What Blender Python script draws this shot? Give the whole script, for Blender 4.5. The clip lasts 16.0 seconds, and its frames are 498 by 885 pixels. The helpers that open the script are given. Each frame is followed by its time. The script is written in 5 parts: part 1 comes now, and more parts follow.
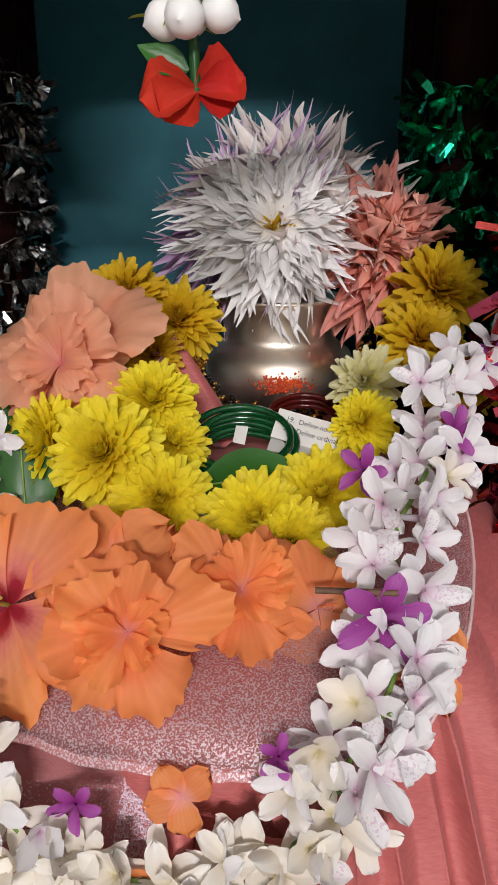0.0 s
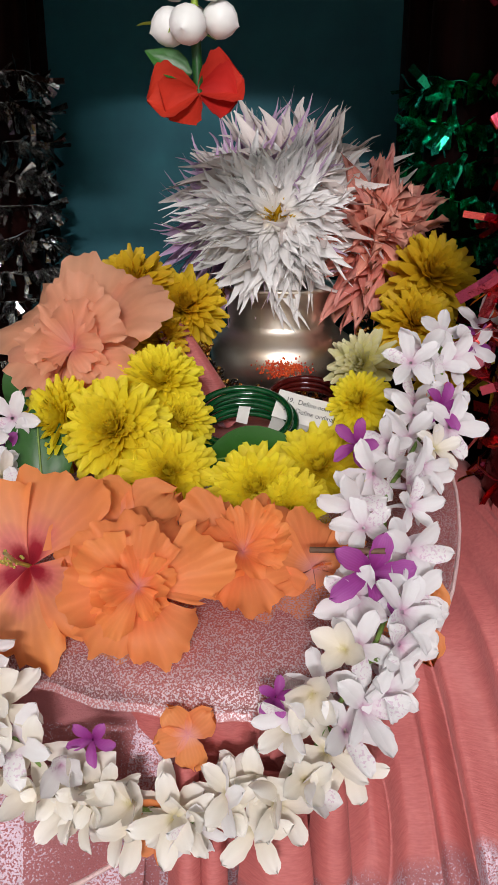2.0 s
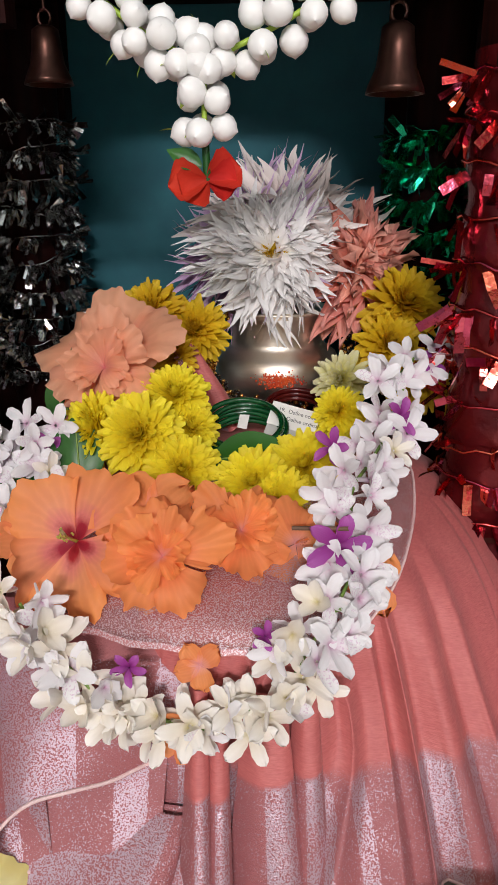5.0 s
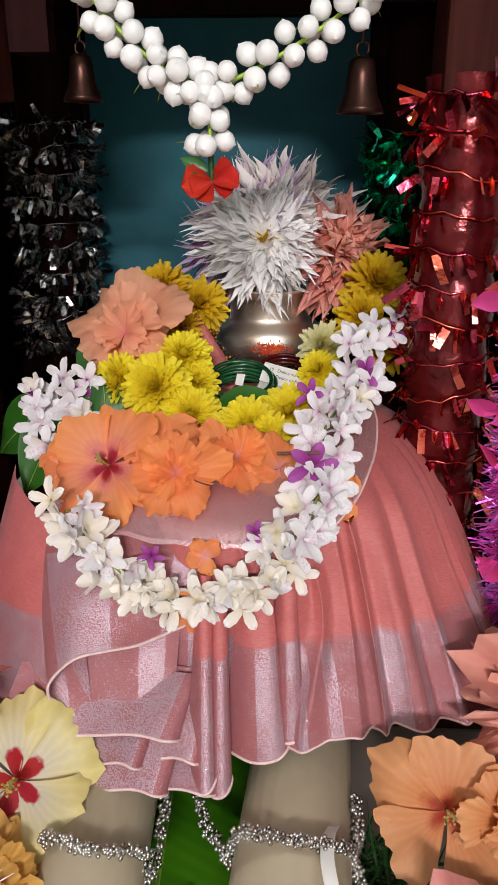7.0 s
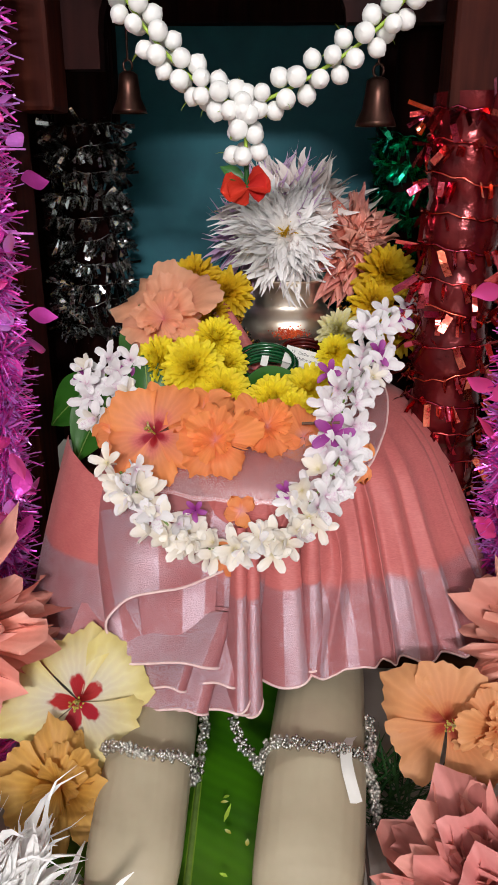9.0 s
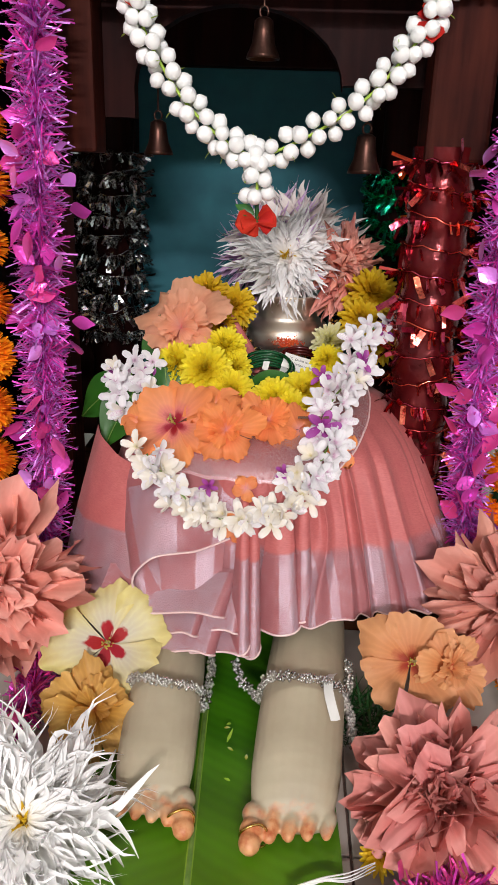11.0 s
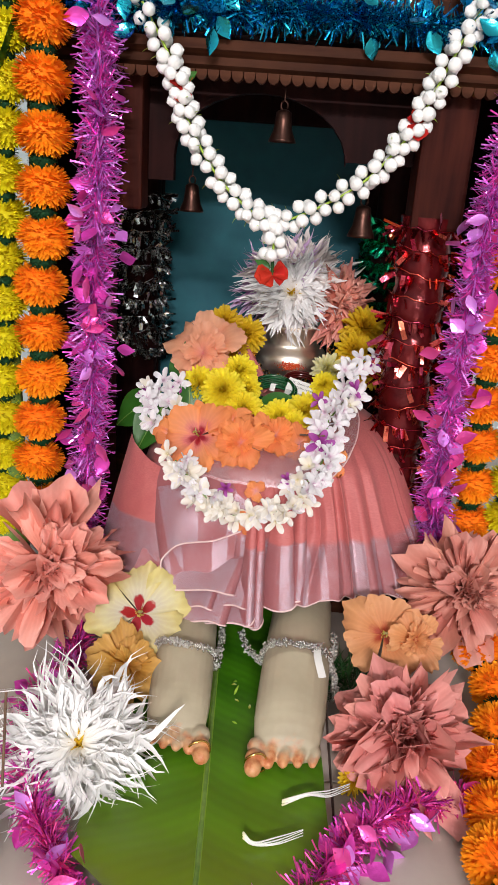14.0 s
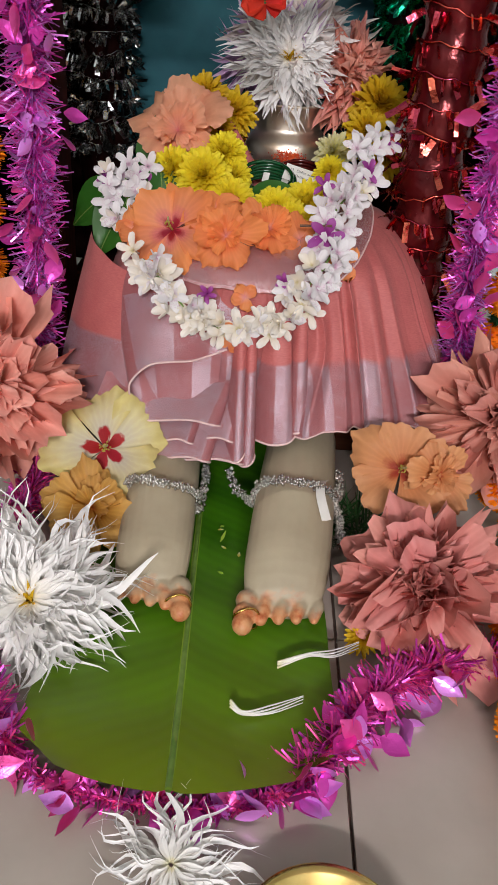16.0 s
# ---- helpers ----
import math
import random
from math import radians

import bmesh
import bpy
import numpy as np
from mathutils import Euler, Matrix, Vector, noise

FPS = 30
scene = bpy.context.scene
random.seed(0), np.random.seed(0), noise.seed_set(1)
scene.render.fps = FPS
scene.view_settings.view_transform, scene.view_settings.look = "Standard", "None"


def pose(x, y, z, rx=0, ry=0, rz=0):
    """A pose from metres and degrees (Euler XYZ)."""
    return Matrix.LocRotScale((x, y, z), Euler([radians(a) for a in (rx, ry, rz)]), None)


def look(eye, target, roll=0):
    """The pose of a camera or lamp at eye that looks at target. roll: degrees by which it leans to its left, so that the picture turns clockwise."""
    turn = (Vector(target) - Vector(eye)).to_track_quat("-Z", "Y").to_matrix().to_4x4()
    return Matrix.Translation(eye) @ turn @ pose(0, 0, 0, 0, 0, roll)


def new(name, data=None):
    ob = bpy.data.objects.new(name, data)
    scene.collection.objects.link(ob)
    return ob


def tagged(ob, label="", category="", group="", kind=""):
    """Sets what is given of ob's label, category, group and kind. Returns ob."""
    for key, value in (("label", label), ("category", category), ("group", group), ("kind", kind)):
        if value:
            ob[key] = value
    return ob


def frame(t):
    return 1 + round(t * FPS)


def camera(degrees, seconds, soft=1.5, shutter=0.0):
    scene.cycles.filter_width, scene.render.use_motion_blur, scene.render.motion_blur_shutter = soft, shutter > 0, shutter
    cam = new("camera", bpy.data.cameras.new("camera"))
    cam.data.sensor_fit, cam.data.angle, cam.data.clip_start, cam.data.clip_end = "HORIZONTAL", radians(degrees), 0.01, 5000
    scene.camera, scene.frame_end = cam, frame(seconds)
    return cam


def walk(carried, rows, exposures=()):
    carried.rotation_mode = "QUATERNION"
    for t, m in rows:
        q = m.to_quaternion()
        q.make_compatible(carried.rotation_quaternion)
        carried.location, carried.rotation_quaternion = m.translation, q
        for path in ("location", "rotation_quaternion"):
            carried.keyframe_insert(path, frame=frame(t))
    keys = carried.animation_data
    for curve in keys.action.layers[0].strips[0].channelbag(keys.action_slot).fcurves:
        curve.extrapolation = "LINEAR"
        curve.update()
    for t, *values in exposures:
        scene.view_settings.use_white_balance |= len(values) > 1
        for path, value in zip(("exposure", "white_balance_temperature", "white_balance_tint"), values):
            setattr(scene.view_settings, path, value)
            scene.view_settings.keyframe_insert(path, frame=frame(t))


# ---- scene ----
cam = camera(36.5, 16.0)
PATH = [
    (0, (0.017, -0.003, 0.406), (-0.044, 1.898, -0.213), 0.4),
    (0.5, (0.017, -0.008, 0.401), (-0.051, 1.891, -0.224), 0.4),
    (1, (0.021, -0.016, 0.402), (-0.046, 1.882, -0.226), 0.4),
    (1.5, (0.021, -0.023, 0.404), (-0.052, 1.874, -0.225), 0.1),
    (2, (0.021, -0.03, 0.406), (-0.059, 1.864, -0.23), 0.0),
    (2.5, (0.021, -0.04, 0.411), (-0.064, 1.855, -0.225), -0.2),
    (3, (0.022, -0.048, 0.415), (-0.071, 1.844, -0.226), -0.3),
    (3.5, (0.023, -0.055, 0.415), (-0.068, 1.837, -0.227), -0.1),
    (4, (0.027, -0.063, 0.414), (-0.067, 1.827, -0.232), -0.1),
    (4.2, (0.027, -0.07, 0.419), (-0.067, 1.822, -0.223), -0.1),
    (6.3, (0.034, -0.206, 0.448), (-0.06, 1.685, -0.198), -0.2),
    (6.5, (0.031, -0.214, 0.446), (-0.066, 1.676, -0.203), -0.1),
    (7, (0.038, -0.238, 0.449), (-0.052, 1.642, -0.225), 0.1),
    (7.5, (0.031, -0.257, 0.453), (-0.063, 1.614, -0.247), -0.1),
    (8, (0.028, -0.279, 0.459), (-0.063, 1.59, -0.247), 0.1),
    (8.5, (0.026, -0.3, 0.464), (-0.066, 1.568, -0.247), 0.2),
    (9, (0.021, -0.319, 0.465), (-0.075, 1.549, -0.243), 0.2),
    (11.3, (0.013, -0.455, 0.504), (-0.055, 1.42, -0.188), 1.9),
    (11.5, (0.013, -0.463, 0.511), (-0.057, 1.412, -0.182), 1.9),
    (12, (0.006, -0.489, 0.522), (-0.056, 1.384, -0.179), 2.5),
    (12.5, (0.009, -0.517, 0.535), (-0.051, 1.354, -0.169), 2.8),
    (13, (0.008, -0.546, 0.55), (-0.039, 1.322, -0.164), 3.3),
    (13.5, (0.006, -0.562, 0.545), (-0.04, 1.31, -0.157), 3.8),
    (14, (-0.006, -0.589, 0.563), (-0.048, 1.285, -0.132), 4.1),
    (14.5, (-0.008, -0.59, 0.562), (-0.044, 1.294, -0.109), 4.3),
    (15, (-0.004, -0.542, 0.535), (-0.025, 1.335, -0.154), 4.3),
    (15.5, (0.001, -0.482, 0.482), (0.005, 1.309, -0.408), 4.4),
    (16, (0.001, -0.458, 0.453), (0.003, 1.257, -0.576), 4.3),
]
walk(cam, [(t, look(eye, target, roll)) for t, eye, target, roll in PATH], [(0, -0.16), (4.2, -0.12), (9, 0.0), (14.8, 0.14), (15.4, -0.08), (16, -0.26)])

# ---- light: a closed room with a white tube lamp on the wall behind the viewer ----
world = bpy.data.worlds.new("room_air")
world.use_nodes = True
world.node_tree.nodes["Background"].inputs[0].default_value = (0.9, 0.95, 1.0, 1)
world.node_tree.nodes["Background"].inputs[1].default_value = 0.02
scene.world = world
scene.view_settings.exposure = 0.0
TUBE_AT = (0.10, -4.05, 2.05)


def lamp(at, target, sx, sy, watts, colour):
    data = bpy.data.lights.new("tube_light_glow", "AREA")
    data.shape, data.size, data.size_y, data.energy, data.color = "RECTANGLE", sx, sy, watts, colour
    ob = new("tube_light_glow", data)
    ob.matrix_world = look(at, target)
    return ob


lamp(TUBE_AT, (0.0, 0.2, 0.2), 1.2, 0.14, 158.0, (1.0, 0.945, 0.965))

R = random.Random(7)
V3 = Vector


# ---- materials ----
def nodes_of(name):
    m = bpy.data.materials.new(name)
    m.use_nodes = True
    nt = m.node_tree
    return m, nt, nt.nodes["Principled BSDF"]


def ramp(nt, stops, fac):
    r = nt.nodes.new("ShaderNodeValToRGB")
    e = r.color_ramp.elements
    while len(e) < len(stops):
        e.new(0.5)
    for el, (p, c) in zip(e, stops):
        el.position, el.color = p, (*c, 1)
    nt.links.new(fac, r.inputs[0])
    return r.outputs[0]


def mixc(nt, a, b, fac, mode="MIX"):
    n = nt.nodes.new("ShaderNodeMix")
    n.data_type, n.blend_type = "RGBA", mode
    for sock, val in ((n.inputs[0], fac), (n.inputs[6], a), (n.inputs[7], b)):
        if isinstance(val, (int, float)):
            sock.default_value = val
        elif isinstance(val, tuple):
            sock.default_value = (*val, 1)
        else:
            nt.links.new(val, sock)
    return n.outputs[2]


def noise_tex(nt, scale, detail=4.0, coord="Object", rough=0.55):
    tc = nt.nodes.new("ShaderNodeTexCoord")
    n = nt.nodes.new("ShaderNodeTexNoise")
    n.inputs["Scale"].default_value, n.inputs["Detail"].default_value, n.inputs["Roughness"].default_value = scale, detail, rough
    nt.links.new(tc.outputs[coord], n.inputs["Vector"])
    return n.outputs[0]


def math_node(nt, op, a, b=0.0, c=0.0):
    n = nt.nodes.new("ShaderNodeMath")
    n.operation = op
    for sock, val in zip(n.inputs, (a, b, c)):
        if isinstance(val, (int, float)):
            sock.default_value = val
        else:
            nt.links.new(val, sock)
    return n.outputs[0]


def add_bump(nt, bsdf, height, strength, dist):
    b = nt.nodes.new("ShaderNodeBump")
    b.inputs["Strength"].default_value, b.inputs["Distance"].default_value = strength, dist
    nt.links.new(height, b.inputs["Height"])
    nt.links.new(b.outputs[0], bsdf.inputs["Normal"])


def uv_axes(nt):
    tc = nt.nodes.new("ShaderNodeTexCoord")
    sep = nt.nodes.new("ShaderNodeSeparateXYZ")
    nt.links.new(tc.outputs["UV"], sep.inputs[0])
    return sep.outputs[0], sep.outputs[1]


def petal_mat(name, stops, veins=0.25, speck=None, rough=0.55, thin=0.3, vary=0.18, vein_scale=26.0, lobed=0.0):
    """Petal tissue: colour runs from base to tip along u, veins across v."""
    m, nt, b = nodes_of(name)
    u, v = uv_axes(nt)
    n = noise_tex(nt, 140, 3)
    u2 = math_node(nt, "ADD", u, math_node(nt, "MULTIPLY", math_node(nt, "SUBTRACT", n, 0.5), 0.22))
    if lobed:
        side = math_node(nt, "MULTIPLY", math_node(nt, "ABSOLUTE", math_node(nt, "SUBTRACT", v, 0.5)), 2.0)
        u2 = math_node(nt, "ADD", u2, math_node(nt, "MULTIPLY", math_node(nt, "POWER", side, 2.0), lobed))
    col = ramp(nt, stops, u2)
    wob = math_node(nt, "ADD", math_node(nt, "MULTIPLY", v, vein_scale), math_node(nt, "MULTIPLY", n, 3.0))
    vein = math_node(nt, "ABSOLUTE", math_node(nt, "SINE", wob))
    dark = mixc(nt, col, mixc(nt, col, (0.75, 0.62, 0.6), 1.0, "MULTIPLY"), math_node(nt, "MULTIPLY", vein, veins))
    info = nt.nodes.new("ShaderNodeObjectInfo")
    geo = nt.nodes.new("ShaderNodeNewGeometry")
    rnd = math_node(nt, "ADD", math_node(nt, "MULTIPLY", info.outputs["Random"], 0.5), math_node(nt, "MULTIPLY", geo.outputs["Random Per Island"], 0.5))
    hsv = nt.nodes.new("ShaderNodeHueSaturation")
    nt.links.new(dark, hsv.inputs["Color"])
    nt.links.new(math_node(nt, "ADD", math_node(nt, "MULTIPLY", rnd, vary), 1.0 - vary * 0.6), hsv.inputs["Value"])
    nt.links.new(math_node(nt, "ADD", math_node(nt, "MULTIPLY", rnd, 0.016), 0.492), hsv.inputs["Hue"])
    out = hsv.outputs[0]
    if speck:
        dots = noise_tex(nt, 900, 1)
        where = math_node(nt, "MULTIPLY", math_node(nt, "GREATER_THAN", dots, 0.56), math_node(nt, "LESS_THAN", math_node(nt, "ABSOLUTE", math_node(nt, "SUBTRACT", u, 0.5)), 0.3))
        pick = math_node(nt, "GREATER_THAN", geo.outputs["Random Per Island"], 0.84)
        out = mixc(nt, out, speck, math_node(nt, "MULTIPLY", math_node(nt, "MULTIPLY", where, pick), 0.3))
    nt.links.new(out, b.inputs["Base Color"])
    b.inputs["Roughness"].default_value = rough
    b.inputs["Specular IOR Level"].default_value = 0.35
    add_bump(nt, b, math_node(nt, "ADD", vein, math_node(nt, "MULTIPLY", n, 0.6)), 0.12, 0.0006)
    tr = nt.nodes.new("ShaderNodeBsdfTranslucent")
    nt.links.new(out, tr.inputs[0])
    mx = nt.nodes.new("ShaderNodeMixShader")
    mx.inputs[0].default_value = thin
    nt.links.new(b.outputs[0], mx.inputs[1])
    nt.links.new(tr.outputs[0], mx.inputs[2])
    nt.links.new(mx.outputs[0], nt.nodes["Material Output"].inputs[0])
    return m


def plain_mat(name, c1, c2, scale=60.0, rough=0.5, metal=0.0, bump=0.2, bdist=0.001, rvar=0.15, spec=0.5, detail=5.0, coat=0.0):
    m, nt, b = nodes_of(name)
    n = noise_tex(nt, scale, detail)
    n2 = noise_tex(nt, scale * 0.17, 3)
    f = math_node(nt, "ADD", math_node(nt, "MULTIPLY", n, 0.6), math_node(nt, "MULTIPLY", n2, 0.4))
    nt.links.new(ramp(nt, [(0.35, c1), (0.66, c2)], f), b.inputs["Base Color"])
    nt.links.new(math_node(nt, "ADD", math_node(nt, "MULTIPLY", n2, rvar * 2), rough - rvar), b.inputs["Roughness"])
    b.inputs["Metallic"].default_value = metal
    b.inputs["Specular IOR Level"].default_value = spec
    b.inputs["Coat Weight"].default_value = coat
    if bump:
        add_bump(nt, b, n, bump, bdist)
    return m


def foil_mat(name, c, rough=0.16, alpha=1.0, metal=1.0):
    """Tinsel film: bright coloured metal, each flake a little different."""
    m, nt, b = nodes_of(name)
    geo = nt.nodes.new("ShaderNodeNewGeometry")
    hsv = nt.nodes.new("ShaderNodeHueSaturation")
    hsv.inputs["Color"].default_value = (*c, 1)
    r = geo.outputs["Random Per Island"]
    nt.links.new(math_node(nt, "ADD", math_node(nt, "MULTIPLY", r, 0.7), 0.6), hsv.inputs["Value"])
    nt.links.new(math_node(nt, "ADD", math_node(nt, "MULTIPLY", r, 0.05), 0.475), hsv.inputs["Hue"])
    nt.links.new(hsv.outputs[0], b.inputs["Base Color"])
    b.inputs["Metallic"].default_value, b.inputs["Roughness"].default_value, b.inputs["Alpha"].default_value = metal, rough, alpha
    add_bump(nt, b, noise_tex(nt, 220, 2), 0.5, 0.001)
    return m


def wood_mat(name, dark, light, along="Z"):
    m, nt, b = nodes_of(name)
    tc = nt.nodes.new("ShaderNodeTexCoord")
    mp = nt.nodes.new("ShaderNodeMapping")
    mp.inputs["Scale"].default_value = (90, 90, 7) if along == "Z" else (7, 90, 90)
    nt.links.new(tc.outputs["Object"], mp.inputs[0])
    n = nt.nodes.new("ShaderNodeTexNoise")
    n.inputs["Scale"].default_value, n.inputs["Detail"].default_value = 1.0, 6
    nt.links.new(mp.outputs[0], n.inputs["Vector"])
    big = noise_tex(nt, 14, 3)
    f = math_node(nt, "ADD", math_node(nt, "MULTIPLY", n.outputs[0], 0.65), math_node(nt, "MULTIPLY", big, 0.35))
    nt.links.new(ramp(nt, [(0.36, dark), (0.64, light)], f), b.inputs["Base Color"])
    nt.links.new(math_node(nt, "ADD", math_node(nt, "MULTIPLY", big, 0.25), 0.42), b.inputs["Roughness"])
    b.inputs["Coat Weight"].default_value, b.inputs["Coat Roughness"].default_value = 0.01, 0.2
    b.inputs["Specular IOR Level"].default_value = 0.04
    add_bump(nt, b, f, 0.25, 0.001)
    return m


M = {}
M["white_petal"] = petal_mat("white_petal", [(0.0, (0.86, 0.80, 0.52)), (0.12, (0.92, 0.89, 0.82)), (0.6, (0.94, 0.92, 0.90)), (1.0, (0.95, 0.94, 0.93))], 0.02, thin=0.10, vary=0.05)
M["blush_petal"] = petal_mat("blush_petal", [(0.0, (0.70, 0.50, 0.50)), (0.4, (0.82, 0.70, 0.66)), (1.0, (0.90, 0.84, 0.80))], 0.1, thin=0.14)
M["lilac_petal"] = petal_mat("lilac_petal", [(0.0, (0.36, 0.12, 0.40)), (0.55, (0.58, 0.30, 0.62)), (1.0, (0.76, 0.60, 0.78))], 0.15, thin=0.15)
M["coral_petal"] = petal_mat("coral_petal", [(0.0, (0.68, 0.16, 0.11)), (0.5, (0.84, 0.29, 0.21)), (1.0, (0.90, 0.42, 0.34))], 0.2, thin=0.15)
M["rose_petal"] = petal_mat("rose_petal", [(0.0, (0.52, 0.09, 0.09)), (0.4, (0.68, 0.20, 0.18)), (1.0, (0.76, 0.31, 0.27))], 0.2, thin=0.15)
M["dusky_petal"] = petal_mat("dusky_petal", [(0.0, (0.50, 0.11, 0.09)), (0.5, (0.64, 0.22, 0.17)), (1.0, (0.70, 0.31, 0.25))], 0.2, thin=0.14)
M["yellow_petal"] = petal_mat("yellow_petal", [(0.0, (0.74, 0.48, 0.01)), (0.35, (0.93, 0.74, 0.015)), (1.0, (0.96, 0.84, 0.05))], 0.08, thin=0.42, vary=0.12)
M["gold_petal"] = petal_mat("gold_petal", [(0.0, (0.55, 0.30, 0.01)), (0.5, (0.78, 0.50, 0.012)), (1.0, (0.84, 0.60, 0.03))], 0.12, thin=0.4)
M["pale_yellow_petal"] = petal_mat("pale_yellow_petal", [(0.0, (0.60, 0.50, 0.05)), (0.5, (0.72, 0.68, 0.22)), (1.0, (0.80, 0.78, 0.50))], 0.2)
M["orange_petal"] = petal_mat("orange_petal", [(0.0, (0.90, 0.40, 0.40)), (0.16, (0.95, 0.42, 0.30)), (0.4, (0.96, 0.34, 0.13)), (1.0, (0.97, 0.36, 0.12))], 0.16, thin=0.45, vary=0.12)
M["peach_petal"] = petal_mat("peach_petal", [(0.0, (0.88, 0.30, 0.32)), (0.18, (0.93, 0.44, 0.34)), (0.7, (0.95, 0.46, 0.28)), (1.0, (0.96, 0.50, 0.32))], 0.15, thin=0.45, vary=0.12)
M["throat_petal"] = petal_mat("throat_petal", [(0.0, (0.28, 0.006, 0.02)), (0.26, (0.45, 0.02, 0.04)), (0.40, (0.85, 0.24, 0.20)), (0.58, (0.95, 0.36, 0.18)), (1.0, (0.96, 0.34, 0.11))], 0.2, thin=0.4, vary=0.12, lobed=0.22)
M["cream_petal"] = petal_mat("cream_petal", [(0.0, (0.36, 0.006, 0.015)), (0.36, (0.46, 0.012, 0.025)), (0.42, (0.74, 0.68, 0.52)), (0.7, (0.80, 0.72, 0.42)), (1.0, (0.78, 0.66, 0.26))], 0.2, lobed=0.30)
M["ochre_petal"] = petal_mat("ochre_petal", [(0.0, (0.60, 0.16, 0.03)), (0.4, (0.70, 0.36, 0.06)), (1.0, (0.72, 0.42, 0.12))], 0.35)
M["apricot_petal"] = petal_mat("apricot_petal", [(0.0, (0.34, 0.02, 0.02)), (0.22, (0.50, 0.08, 0.03)), (0.4, (0.72, 0.28, 0.10)), (1.0, (0.78, 0.38, 0.17))], 0.25, lobed=0.22)
M["jasmine_petal"] = petal_mat("jasmine_petal", [(0.0, (0.62, 0.36, 0.50)), (0.14, (0.78, 0.68, 0.74)), (0.4, (0.86, 0.84, 0.85)), (1.0, (0.88, 0.87, 0.88))], 0.06, vein_scale=9.0, speck=(0.50, 0.12, 0.40), thin=0.25)
M["jasmine_cream"] = petal_mat("jasmine_cream", [(0.0, (0.60, 0.52, 0.26)), (0.2, (0.82, 0.75, 0.62)), (1.0, (0.88, 0.85, 0.80))], 0.05, vein_scale=9.0, thin=0.2)
M["purple_petal"] = petal_mat("purple_petal", [(0.0, (0.20, 0.01, 0.16)), (0.4, (0.36, 0.05, 0.32)), (1.0, (0.46, 0.12, 0.44))], 0.3)
M["marigold"] = petal_mat("marigold", [(0.0, (0.92, 0.17, 0.0)), (0.5, (0.98, 0.25, 0.0)), (1.0, (1.0, 0.34, 0.004))], 0.03, thin=0.08, vary=0.06, rough=0.8)
M["marigold_yellow"] = petal_mat("marigold_yellow", [(0.0, (0.65, 0.52, 0.0)), (0.5, (0.74, 0.64, 0.0)), (1.0, (0.88, 0.78, 0.01))], 0.05, thin=0.15, vary=0.08, rough=0.75)
M["tuft_green"] = petal_mat("tuft_green", [(0.0, (0.004, 0.03, 0.008)), (1.0, (0.01, 0.09, 0.025))], 0.1, rough=0.8)
M["red_cloth"] = petal_mat("red_cloth", [(0.0, (0.42, 0.01, 0.006)), (1.0, (0.62, 0.025, 0.015))], 0.2, rough=0.75, thin=0.15)
M["green_leaf"] = petal_mat("green_leaf", [(0.0, (0.02, 0.10, 0.01)), (1.0, (0.035, 0.15, 0.015))], 0.08, vein_scale=6.0, rough=0.35, thin=0.15)
M["dark_leaf"] = petal_mat("dark_leaf", [(0.0, (0.012, 0.06, 0.012)), (1.0, (0.02, 0.10, 0.02))], 0.08, vein_scale=6.0, rough=0.3, thin=0.1)
M["stem_green"] = plain_mat("stem_green", (0.10, 0.20, 0.03), (0.22, 0.34, 0.07), 90, 0.5)
M["dry_stem"] = plain_mat("dry_stem", (0.10, 0.05, 0.03), (0.20, 0.11, 0.06), 120, 0.6)
M["bud"] = plain_mat("bud", (0.80, 0.79, 0.76), (0.86, 0.85, 0.83), 90, 0.38, bump=0.08, spec=0.4)
M["sepal"] = plain_mat("sepal", (0.30, 0.48, 0.04), (0.45, 0.62, 0.08), 90, 0.5)
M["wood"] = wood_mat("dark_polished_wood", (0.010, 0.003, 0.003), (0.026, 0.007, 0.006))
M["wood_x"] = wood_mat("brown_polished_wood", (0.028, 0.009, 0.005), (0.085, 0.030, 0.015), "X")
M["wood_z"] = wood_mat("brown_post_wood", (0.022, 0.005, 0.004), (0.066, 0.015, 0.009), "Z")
M["teal"] = plain_mat("teal_cloth", (0.010, 0.10, 0.13), (0.016, 0.14, 0.17), 25, 0.7, bump=0.15)
M["brass_dark"] = plain_mat("old_brass", (0.035, 0.016, 0.012), (0.08, 0.035, 0.025), 80, 0.35, metal=0.9)
M["brass"] = plain_mat("polished_brass", (0.78, 0.52, 0.16), (0.88, 0.64, 0.25), 40, 0.2, metal=1.0, rvar=0.06, bump=0.03)
M["gold"] = plain_mat("gold_bead", (0.62, 0.36, 0.08), (0.80, 0.52, 0.16), 120, 0.22, metal=1.0, rvar=0.06)
M["black_bead"] = plain_mat("black_bead", (0.008, 0.006, 0.005), (0.02, 0.014, 0.01), 120, 0.2)
M["silver"] = plain_mat("silver_chain", (0.42, 0.40, 0.37), (0.72, 0.70, 0.66), 200, 0.28, metal=1.0)
M["steel"] = plain_mat("steel", (0.45, 0.46, 0.48), (0.6, 0.6, 0.62), 30, 0.25, metal=1.0)
M["kumkum"] = plain_mat("red_powder", (0.50, 0.03, 0.01), (0.70, 0.12, 0.02), 500, 0.9, bump=0.6)
M["bangle"] = plain_mat("green_glass_bangle", (0.002, 0.035, 0.010), (0.004, 0.075, 0.02), 60, 0.12, bump=0.0, rvar=0.04, coat=0.5)
M["red_bangle"] = plain_mat("dark_red_bangle", (0.05, 0.004, 0.004), (0.09, 0.008, 0.006), 60, 0.15, bump=0.0, rvar=0.04)
